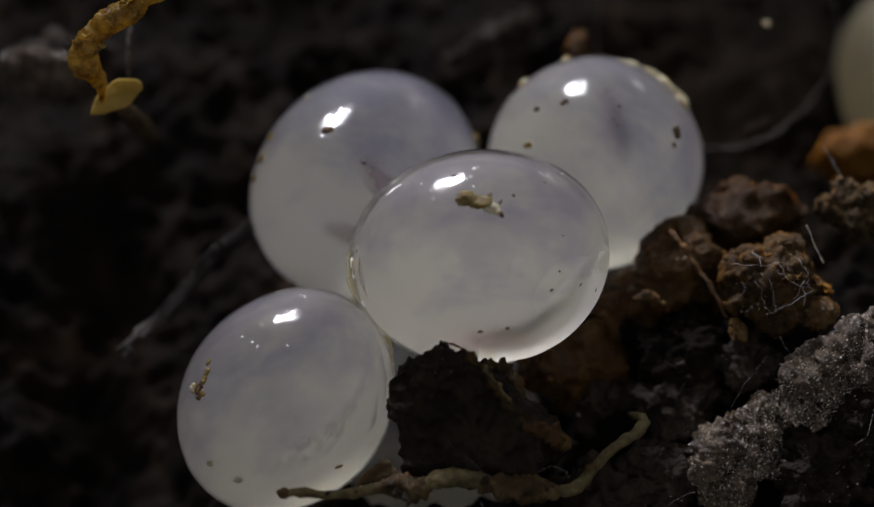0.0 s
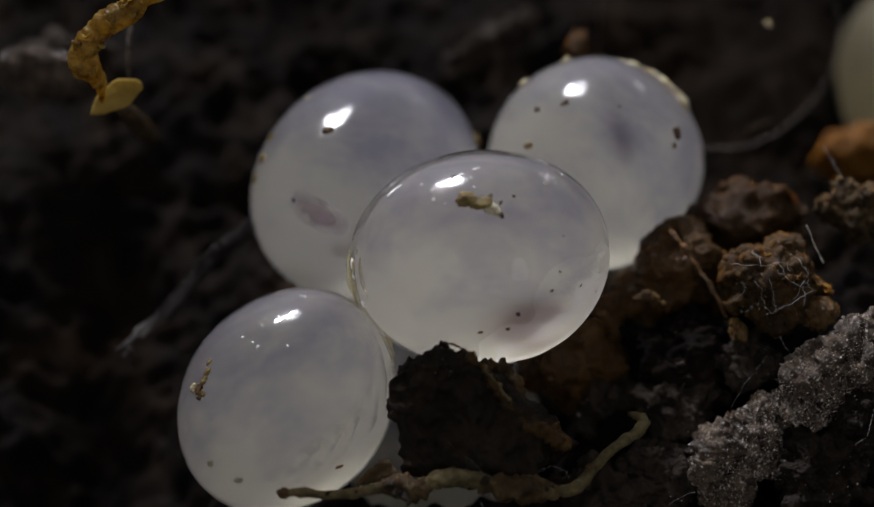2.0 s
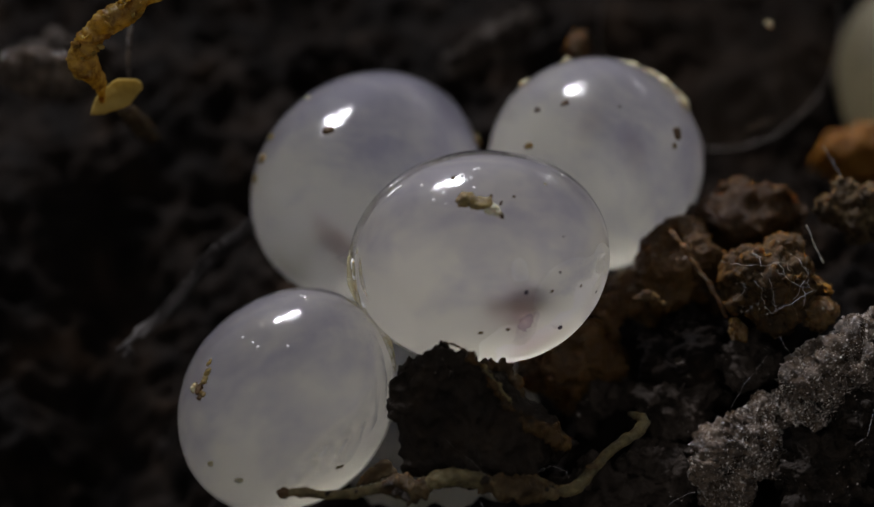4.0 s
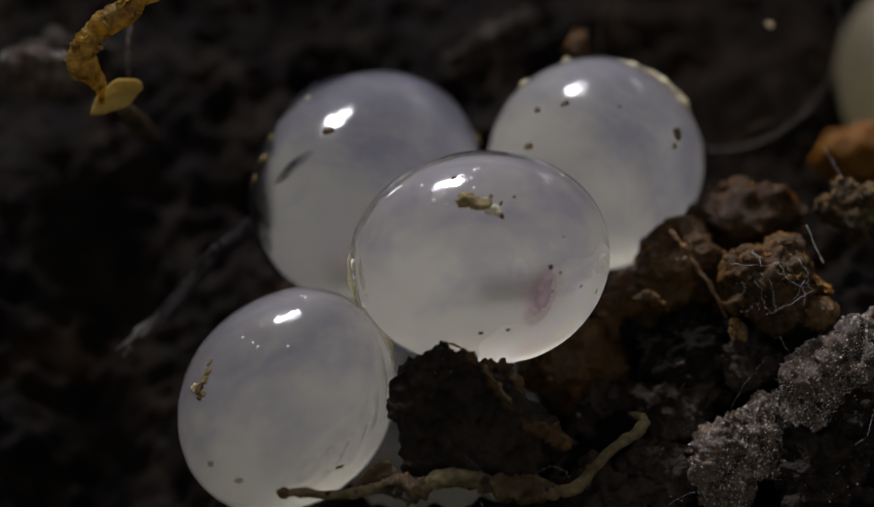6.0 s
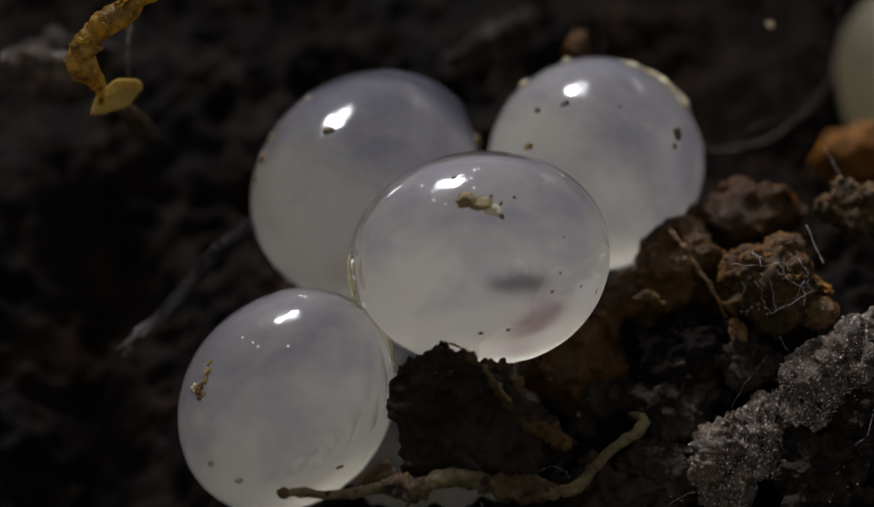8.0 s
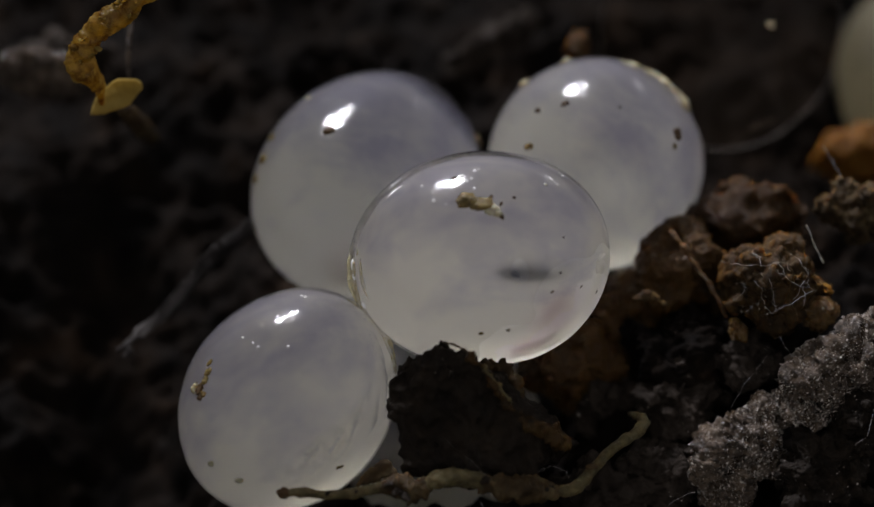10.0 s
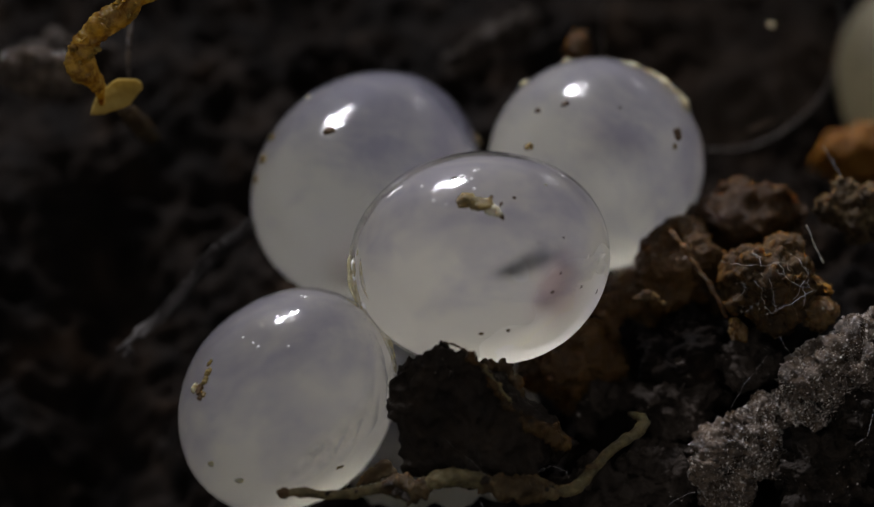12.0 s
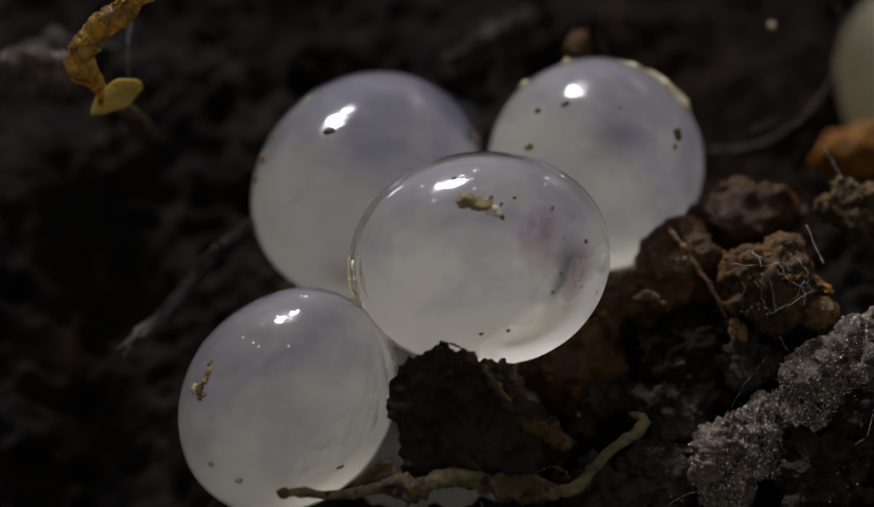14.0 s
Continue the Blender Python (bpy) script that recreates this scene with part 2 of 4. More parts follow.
EYE = material("dark_eye", rough_stuff([(0.3, (0.015, 0.01, 0.015)), (0.7, (0.04, 0.03, 0.04))], 6.0))
SKIN = material("clear_membrane", clear_skin((0.985, 0.97, 0.925), 0.05, 1.42, 0.014, 0.1))
SKIN_SOFT = material("damp_membrane", clear_skin((0.985, 0.98, 0.96), 0.09, 1.42, 0.014, 0.1))
SKIN_BARE = material("bare_membrane", clear_skin((0.95, 0.91, 0.87), 0.35, 1.003, 0.004, 0.0032, (0.9, 0.7, 0.52)))


# ---- building helpers ----
def thing(name, at, label, category, group="", turn=(0, 0, 0)):
    ob = new(name)
    ob.empty_display_size = 0.2 * MM
    ob.matrix_world = pose(*[a * MM for a in at], *turn)
    return tagged(ob, label, category, group)


def mesh_of(name, bm, mat, smooth=True):
    for v in bm.verts:
        v.co *= MM
    data = bpy.data.meshes.new(name)
    bm.normal_update()
    bm.to_mesh(data)
    bm.free()
    data.materials.append(mat)
    for p in data.polygons:
        p.use_smooth = smooth
    return data


def part(name, bm, mat, parent, label="", smooth=True):
    ob = new(name, mesh_of(name, bm, mat, smooth))
    ob.parent = parent
    if label:
        ob["label"] = label
    return ob


def solid(name, bm, mat, at, label, category, group="", kind="", smooth=True):
    """A thing of one mesh, its points in millimetres round at."""
    ob = new(name, mesh_of(name, bm, mat, smooth))
    ob.location = [a * MM for a in at]
    return tagged(ob, label, category, group, kind)


def ball(level, radii, turn=0.0):
    bm = bmesh.new()
    bmesh.ops.create_icosphere(bm, subdivisions=level, radius=1.0)
    m = Matrix.Rotation(radians(turn), 3, "Z") @ Matrix.Diagonal(radii)
    for v in bm.verts:
        v.co = m @ v.co
    return bm


def crumple(bm, seed, steps, inward=False):
    """Push points out and in by noise: steps of (size in mm, depth in mm)."""
    off = Vector((seed * 7.13, seed * 3.7, seed * 1.9))
    bm.normal_update()
    moves = []
    for v in bm.verts:
        d = 0.0
        for size, depth in steps:
            n = noise.noise(v.co / size + off)
            d += depth * (-abs(n) * 1.6 + 0.4 if inward else n)
        moves.append(v.normal * d)
    for v, m in zip(bm.verts, moves):
        v.co += m
    return bm


def granules(bm, seed, size, depth):
    """Rounded crumbs packed over the surface."""
    off = Vector((seed * 2.3, seed * 5.1, seed * 0.7))
    bm.normal_update()
    moves = [v.normal * depth * (0.55 - noise.voronoi(v.co / size + off)[0][0]) for v in bm.verts]
    for v, m in zip(bm.verts, moves):
        v.co += m
    return bm


def clod(seed, radii, turn=0.0, level=5, warp=0.55, grit=0.14, torn=0.38):
    """A lump of soil: torn, pitted, with rounded crumbs grown into it. grit: how far its crumbs stand out; torn: how ragged it is."""
    r = min(radii)
    off = Vector((seed * 1.37, seed * 2.71, seed * 0.53))
    bm = ball(level, radii, turn)
    for v in bm.verts:
        v.co += noise.noise_vector(v.co / (r * 1.1) + off) * r * warp
    bm.normal_update()
    moves = []
    for v in bm.verts:
        d = torn * r * noise.fractal(v.co / (r * 0.7) + off, 0.75, 2.1, 6)
        cell, fine = noise.voronoi(v.co / 0.26 + off)[0], noise.voronoi(v.co / 0.1 + off)[0]
        d += grit * (0.3 * (0.5 - cell[0]) + 0.2 * (0.45 - fine[0])) + 0.016 * noise.noise(v.co / 0.04 + off)
        # deep pits between the lumps
        pit = noise.noise(v.co / (r * 0.55) + off * 2)
        d -= 0.35 * r * max(0.0, pit - 0.25)
        moves.append(v.normal * d)
    for v, m in zip(bm.verts, moves):
        v.co += m
    return bm


def tube(points, radii, seed=0, sides=10, rough=0.0, steps=6, flat=1.0):
    """A round strand through the points, smooth from point to point, closed at both ends."""
    pts = [Vector(p) for p in points]
    ext = [pts[0] * 2 - pts[1], *pts, pts[-1] * 2 - pts[-2]]
    line, rad = [], []
    for i in range(len(pts) - 1):
        a, b, c, d = ext[i:i + 4]
        for k in range(steps + (i == len(pts) - 2)):
            s = k / steps
            line.append(0.5 * (2 * b + (c - a) * s + (2 * a - 5 * b + 4 * c - d) * s * s + (3 * b - a - 3 * c + d) * s ** 3))
            rad.append(radii[i] * (1 - s) + radii[i + 1] * s)
    bm = bmesh.new()
    rings, side = [], Vector((0.3, -0.6, 0.74))
    for i, p in enumerate(line):
        along = (line[min(i + 1, len(line) - 1)] - line[max(i - 1, 0)]).normalized()
        u = (side - along * side.dot(along)).normalized()
        w = along.cross(u)
        ring = []
        for k in range(sides):
            a = 2 * math.pi * k / sides
            way = u * math.cos(a) * flat + w * math.sin(a)
            n = noise.noise((p + way * rad[i]) / 0.12 + Vector((seed, 0, 0))) + 0.6 * noise.noise((p + way * rad[i]) / 0.05 + Vector((0, seed, 0)))
            ring.append(bm.verts.new(p + way * rad[i] * (1 + rough * n)))
        rings.append(ring)
    for r, s in zip(rings, rings[1:]):
        for k in range(sides):
            bm.faces.new((r[k], r[(k + 1) % sides], s[(k + 1) % sides], s[k]))
    bm.faces.new(list(reversed(rings[0])))
    bm.faces.new(rings[-1])
    return bm


def rel(points, at):
    return [Vector(p) - Vector(at) for p in points]


# ---- the soil ----
def ground():
    fine_x = np.linspace(-9, 9, 300)
    fine_y = np.linspace(-7, 13, 300)
    far = np.geomspace(1.2, 300, 16)
    xs = np.concatenate([-9 - far[::-1], fine_x, 9 + far])
    ys = np.concatenate([-7 - far[::-1], fine_y, 13 + far])
    verts = []
    for y in ys:
        for x in xs:
            p = Vector((x, y, 0))
            z = -2.6 + 0.8 * noise.noise(p / 2.6) + 0.45 * noise.noise(p / 1.1 + Vector((3, 8, 1)))
            n = noise.noise(p / 0.55 + Vector((9, 1, 4)))
            z += 0.3 * (0.4 - abs(n) * 1.6) + 0.12 * noise.noise(p / 0.22) + 0.05 * noise.noise(p / 0.1)
            # a hollow on one side and under the pile of eggs
            z -= 2.5 * math.exp(-((x + 4.6) / 1.9) ** 2 - ((y + 0.2) / 3.0) ** 2)
            z -= 2.2 * math.exp(-((x - 0.2) / 1.2) ** 2 - ((y + 0.2) / 1.1) ** 2)
            z -= 1.0 * math.exp(-((x - 3.4) / 1.3) ** 2 - ((y - 5.2) / 1.2) ** 2)
            z -= 2.0 * math.exp(-((x - 7.2) / 1.7) ** 2 - ((y - 5.9) / 1.7) ** 2)
            z += 0.9 * math.exp(-((x - 4.2) / 1.5) ** 2 - ((y - 0.6) / 1.6) ** 2)
            verts.append((x * MM, y * MM, z * MM))
    w = len(xs)
    faces = [(j * w + i, j * w + i + 1, (j + 1) * w + i + 1, (j + 1) * w + i) for j in range(len(ys) - 1) for i in range(w - 1)]
    data = bpy.data.meshes.new("ground")
    data.from_pydata(verts, [], faces)
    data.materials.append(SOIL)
    for p in data.polygons:
        p.use_smooth = True
    tagged(new("ground", data), "wet black crumbly soil with hollows", "soil", kind="structure")


ground()


# ---- eggs ----
# An egg's space is turned to face the camera: x across, y up, z towards it; millimetres.
TILT = 45


def egg(at, radii, turn, label, skin=None, milk=0.982, seed=1, lit_rim=False, aside=(0, 0, 0), skew=(0, 0), flesh=None, lumps=0.03, roll=0.0):
    """roll: degrees by which the embryo, with the light gradient painted in its colour, is turned."""
    ob = thing("snail_egg", at, label, "egg", "clutch of eggs", (TILT, 0, 0))
    # Sheared in depth to move the highlight as the camera sees it; outline unchanged.
    def shift_highlight(bm):
        for v in bm.verts:
            v.co.z += skew[0] * v.co.x + skew[1] * v.co.y
        return bm
    bm = shift_highlight(crumple(ball(6, radii, turn), seed, [(1.2, lumps)]))
    part("membrane", bm, skin or SKIN, ob, "clear glossy membrane")
    if milk:
        bm = ball(6, [r * milk for r in radii], turn)
        crumple(bm, seed, [(1.2, lumps)])
        crumple(bm, seed + 3, [(0.8, lumps * 0.4), (0.35, lumps * 0.17)])
        for v in shift_highlight(bm).verts:
            v.co += Vector(aside)
        back = Matrix.Rotation(radians(-roll), 3, "Z")
        for v in bm.verts:
            v.co = back @ v.co
        embryo = part("embryo", bm, flesh or MILK, ob, "cream embryo, dimmed in its colour, filling the egg" if flesh else "milky white embryo filling the egg")
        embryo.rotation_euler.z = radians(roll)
        # brighter faces put the lamp light focused at the lower rim into the material
        if lit_rim:
            embryo.data.materials.append(BRIGHT_WHITE)
            for f in embryo.data.polygons:
                c = f.center / MM
                rim = math.hypot(c.x / radii[0], c.y / radii[1]) + 0.12 * noise.noise(c * 3)
                around = math.degrees(math.atan2(c.y, c.x))
                if rim > 0.8 and -78 < around + 10 * noise.noise(c * 2) < -8 and c.z > -0.5:
                    f.material_index = 1
    return ob


front_egg = egg((0.52, -0.03, -0.03), (1.63, 1.35, 1.36), 8, "translucent milky egg resting on top of the clutch", seed=2, milk=0.972, lit_rim=True, aside=(0.04, -0.03, 0.02), skew=(-0.04, 0))
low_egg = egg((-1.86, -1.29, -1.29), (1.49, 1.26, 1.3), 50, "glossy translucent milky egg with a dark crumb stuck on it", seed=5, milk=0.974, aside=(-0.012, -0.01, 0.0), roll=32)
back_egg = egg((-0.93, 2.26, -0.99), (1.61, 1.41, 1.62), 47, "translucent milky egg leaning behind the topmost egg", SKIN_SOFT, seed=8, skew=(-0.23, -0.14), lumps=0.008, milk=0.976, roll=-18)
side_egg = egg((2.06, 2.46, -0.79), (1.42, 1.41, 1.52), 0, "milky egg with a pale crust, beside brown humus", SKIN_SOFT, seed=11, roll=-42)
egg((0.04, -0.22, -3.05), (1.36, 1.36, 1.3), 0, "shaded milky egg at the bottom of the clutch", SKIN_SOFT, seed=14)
clear_egg = egg((3.83, 5.28, -0.95), (1.65, 1.6, 1.5), 0, "clear empty egg showing dark soil through it", SKIN_BARE, milk=0, seed=17)
egg((7.44, 6.76, -3.15), (1.66, 1.68, 1.55), 0, "cream egg, dimmed in its colour, lying apart on the soil", SKIN_SOFT, seed=20, flesh=DIM_CREAM)


# What sits on an egg or moves under its skin is placed by x and y as the camera sees them; its depth follows from the
# egg's form.
SHAPE = {front_egg: (1.63, 1.35, 1.36, 8), low_egg: (1.49, 1.26, 1.3, 50), back_egg: (1.61, 1.41, 1.62, 47), side_egg: (1.42, 1.41, 1.52, 0)}


SKEW = {back_egg: (-0.23, -0.14), front_egg: (-0.04, 0)}


def seat(ob, x, y, turn=0.0, sink=0.0, size=1.0):
    """The pose on the egg's surface at x, y, its z axis outward, turned about it."""
    ra, rb, rc, lean = SHAPE[ob]
    r = Matrix.Rotation(radians(lean), 3, "Z")
    p = r.inverted() @ Vector((x, y, 0))
    p.x, p.y = p.x / (ra * size), p.y / (rb * size)
    d = math.hypot(p.x, p.y)
    if d > 0.995:
        p *= 0.995 / d
    p.z = math.sqrt(max(0.0, 1 - p.x ** 2 - p.y ** 2))
    n = r @ Vector((p.x / ra, p.y / rb, p.z / rc))
    place = r @ Vector((p.x * ra * size, p.y * rb * size, p.z * rc * size))
    kx, ky = SKEW.get(ob, (0, 0))
    n = Vector((n.x - kx * n.z, n.y - ky * n.z, n.z)).normalized()
    place.z += kx * place.x + ky * place.y
    place -= n * sink
    ax = Vector((math.cos(radians(turn)), math.sin(radians(turn)), 0))
    ax = (ax - n * ax.dot(n)).normalized()
    m = Matrix((ax, n.cross(ax), n)).transposed().to_4x4()
    m.translation = place * MM
    return m


def wrap(ob, around, behind, size=0.99):
    """The pose on the egg's edge at an angle round it, some degrees behind the edge, its z axis outward."""
    ra, rb, rc, lean = SHAPE[ob]
    r = Matrix.Rotation(radians(lean), 3, "Z")
    a, b = radians(around - lean), radians(behind)
    p = Vector((math.cos(a) * math.cos(b), math.sin(a) * math.cos(b), -math.sin(b)))
    n = r @ Vector((p.x / ra, p.y / rb, p.z / rc))
    place = r @ Vector((p.x * ra, p.y * rb, p.z * rc)) * size
    kx, ky = SKEW.get(ob, (0, 0))
    n = Vector((n.x - kx * n.z, n.y - ky * n.z, n.z)).normalized()
    place.z += kx * place.x + ky * place.y
    ax = Vector((-math.sin(radians(around)), math.cos(radians(around)), 0))
    ax = (ax - n * ax.dot(n)).normalized()
    m = Matrix((ax, n.cross(ax), n)).transposed().to_4x4()
    m.translation = place * MM
    return m


def rim(ob, first, last, behind, radius, seed, size=0.99):
    """A gold strip under the skin, painted for the glint along a stretch of the egg's clear edge."""
    count = 7
    pts = [wrap(ob, first + (last - first) * k / (count - 1), behind, size).translation / MM for k in range(count)]
    radii = [radius * (0.15 + math.sin(math.pi * k / (count - 1))) for k in range(count)]
    part("gold_rim", tube(pts, radii, seed, 12, 0.25, 8, 0.6), GOLD_GLINT, ob, "gold strip for the glint of the clear edge")


def speck(ob, x, y, size, mat=None, turn=0.0, long=1.3, thick=0.55, name="speck", label="", proud=0.3):
    bm = ball(3, (size * long, size, size * thick))
    crumple(bm, size * 90 + x, [(size * 0.8, size * 0.5), (size * 0.35, size * 0.35)])
    p = part(name, bm, mat or SPECK, ob, label)
    p.matrix_basis = seat(ob, x, y, turn, -size * thick * proud)
    return p


def specks():
    for x, y, size, mat, turn, long in (
        (-0.16, 0.70, 0.1, CRUMB, -10, 1.3), (-0.03, 0.67, 0.095, CRUMB, -8, 1.7), (-0.08, 0.64, 0.06, CRUMB, -30, 1.6), (-0.23, 0.67, 0.05, CRUMB, 60, 1.3), (0.09, 0.70, 0.04, CRUMB, 30, 1.2),
        (0.14, 0.58, 0.075, CRUST, -30, 1.6), (0.06, 0.61, 0.05, CRUMB, 10, 1.5), (0.24, 0.52, 0.03, SPECK, -60, 1.8), (-0.24, 0.74, 0.03, SPECK, 40, 1.3), (0.12, 0.74, 0.025, SPECK, 70, 1.4),
        (0.40, 0.74, 0.025, SPECK, 10, 1.3), (0.24, 0.66, 0.018, SPECK, 70, 1.8), (1.00, 0.26, 0.014, SPECK, 0, 1.2), (0.96, -0.17, 0.018, SPECK, 0, 1.2),
        (0.33, -0.86, 0.03, CRUMB, 0, 1.1), (0.00, -0.90, 0.02, CRUMB, 20, 1.5), (1.22, -0.34, 0.022, CRUMB, 60, 1.6), (1.42, -0.40, 0.025, CRUMB, 70, 2.2),
        (0.86, -0.40, 0.02, CRUMB, 30, 1.8), (0.95, -0.98, 0.035, CRUMB, 20, 1.4), (-0.32, 0.97, 0.03, SPECK, 60, 1.4), (0.79, 0.90, 0.025, CRUST, 10, 1.5)):
        speck(front_egg, x, y, size * (0.72 if x > 0.3 else 1), mat, turn, long, 0.4)
    for x, y, size, turn, long in ((-0.71, 0.88, 0.009, 0, 1.2), (-0.59, 0.80, 0.008, 0, 1.2), (-0.57, 0.70, 0.01, 0, 1.3), (-0.42, 0.66, 0.007, 0, 1.2), (-0.23, 1.00, 0.012, 30, 1.6), (-0.17, 0.94, 0.01, 0, 1.2),
                                   (-0.11, 0.97, 0.008, 0, 1.2), (-0.07, 1.07, 0.009, 0, 1.3), (-0.02, 1.09, 0.006, 0, 1.2), (-0.08, 0.85, 0.008, 0, 1.2), (-1.06, 0.80, 0.01, 40, 5.0), (-0.98, 0.86, 0.008, 40, 3.0),
                                   (-1.56, -0.07, 0.012, 85, 3.0), (-1.54, -0.21, 0.01, 85, 3.0), (-1.42, -0.57, 0.014, 120, 1.8), (1.01, 1.01, 0.008, 0, 1.2)):
        speck(front_egg, x, y, size * 1.8, GLINT, turn, long, 0.7, "glint_drop", "tiny drop painted white for its glint")
    # Pale beads stand in for the yellow glints along the rim.
    for x, y, size, turn, long in ((-1.54, -0.13, 0.024, 88, 4.0), (-1.52, -0.36, 0.02, 95, 3.0), (-1.45, -0.57, 0.02, 110, 2.6), (-1.50, 0.08, 0.014, 75, 3.0)):
        speck(front_egg, x, y, size, CRUST, turn, long, 0.6, "bead", "pale bead for a gold glint at the clear edge")
    speck(front_egg, 1.47, -0.06, 0.1, BRIGHT_WHITE, 70, 1.4, 0.3, "flake", "pale torn flake of membrane", 0.1)
    for x, y, size, mat, turn, long in (
        (-0.91, 0.50, 0.03, CRUMB, 70, 1.5), (-0.92, 0.39, 0.04, CRUMB, 60, 1.5), (-0.97, 0.28, 0.045, CRUMB, 50, 1.4), (-1.03, 0.17, 0.055, SPECK, 30, 1.2),
        (-1.08, 0.24, 0.025, SPECK, 60, 1.2), (-0.98, 0.12, 0.04, CRUMB, 0, 1.2), (-1.02, 0.08, 0.035, SPECK, 0, 1.1), (-1.10, 0.19, 0.05, CRUST, 80, 1.5),
        (0.67, -0.76, 0.022, CRUMB, -10, 2.6), (-0.54, -0.91, 0.04, CRUST, 30, 1.3), (-0.89, -0.72, 0.035, CRUST, 30, 1.3)):
        speck(low_egg, x, y, size, mat, turn, long)
    for x, y in ((-0.50, 0.81), (-0.37, 0.75), (-0.30, 0.71), (0.19, 1.31), (0.24, 1.3), (0.97, 1.02), (0.06, 0.71)):
        speck(low_egg, x, y, 0.013, GLINT, 0, 1.2, 0.8, "glint_drop", "tiny drop painted white for its glint")
    for x, y, size, mat, turn, long in (
        (-0.46, 0.66, 0.055, SPECK, 20, 1.3), (-1.21, 0.60, 0.035, CRUMB, 60, 1.2), (-1.31, 0.32, 0.045, CRUMB, 70, 1.4), (-1.41, 0.06, 0.04, CRUMB, 80, 1.3),
        (-0.75, 1.12, 0.026, CRUST, 40, 1.5), (1.53, 0.62, 0.06, CRUMB, 90, 1.2)):
        speck(back_egg, x, y, size, mat, turn, long)
    for x, y, size, mat, turn, long in (
        (-0.78, 0.66, 0.035, SPECK, 0, 1.2), (-0.44, 0.74, 0.04, SPECK, 20, 1.3), (1.00, 0.36, 0.06, SPECK, 80, 1.5), (0.96, 0.20, 0.03, CRUMB, 70, 1.6),
        (-0.90, 0.20, 0.045, CRUMB, 0, 1.4), (0.25, 0.69, 0.015, SPECK, 0, 1.2), (-0.97, 1.10, 0.045, CRUST, 20, 1.3), (-0.38, 1.35, 0.04, CRUST, 0, 1.4)):
        speck(side_egg, x, y, size, mat, turn, long)
    rng = random.Random(7)
    for k in range(16):
        a = radians(76 - 42 * k / 15 + rng.uniform(-1.5, 1.5))
        r = 1.405 + rng.uniform(-0.05, 0.03)
        size = rng.choice((0.025, 0.035, 0.05, 0.06)) * (1.2 if k > 9 else 0.9)
        speck(side_egg, r * math.cos(a), r * math.sin(a), size, CRUST, rng.uniform(-60, 10), rng.uniform(1.1, 1.9), 0.5, "crust", "pale crusted scale")


specks()
rim(front_egg, 170, 208, -8, 0.05, 1)
rim(front_egg, 178, 202, -24, 0.022, 2, 0.985)
rim(low_egg, 10, 62, -3, 0.05, 4)


SHAPE[clear_egg] = (1.64, 1.64, 1.5, 0)
# The membrane's reflection is painted on as a long pale speck.
speck(clear_egg, 0.5, -1.3, 0.035, GRIT, 25, 6.0, 0.4, "reflection_streak", "pale streak painted for a reflection on the membrane")
# A small highlight, painted as a pale round speck.
speck(clear_egg, 0.55, 0.0, 0.045, CRUST, 0, 1.2, 0.6, "highlight_speck", "pale speck painted for a highlight on the membrane")


def patch(ob, name, mat, long, wide, thick, seed, label, bend=0.0, bow=0.25):
    """A thin lobe, used for flesh and for dark gaps, that lies bent along the inside of the skin. bend: the egg's
    radius, for a lobe that wraps far round it.
    """
    bm = ball(4, (long, wide, thick))
    crumple(bm, seed, [(0.25, 0.03), (0.1, 0.012)])
    for v in bm.verts:
        off = v.co.x ** 2 + v.co.y ** 2
        v.co.z -= bend - math.sqrt(max(0.0, bend ** 2 - off)) if bend else off / 3.5
        v.co.y += bow * v.co.x ** 2
    return part(name, bm, mat, ob, label)


def tentacle(ob, long, wide, seed, mat):
    bm = tube([(-0.03, 0, 0), (0, 0, 0), (long * 0.25, 0.01, 0), (long * 0.6, -0.02, -0.03), (long, 0.0, -0.14)], [wide * 0.6, wide * 0.9, wide * 0.95, wide, wide * 0.6], seed, 16, 0.16)
    for v in bm.verts:
        v.co.z = v.co.z * 0.12 - v.co.x ** 2 / 3.4
    p = part("tentacle", bm, mat, ob, "lilac feeler with a dark eye")
    part("eye", crumple(ball(3, (0.03, 0.027, 0.024)), seed, [(0.03, 0.008)]), EYE, p, "black eye spot").location = (0.03 * MM, 0, wide * 0.2 * MM)
    return p


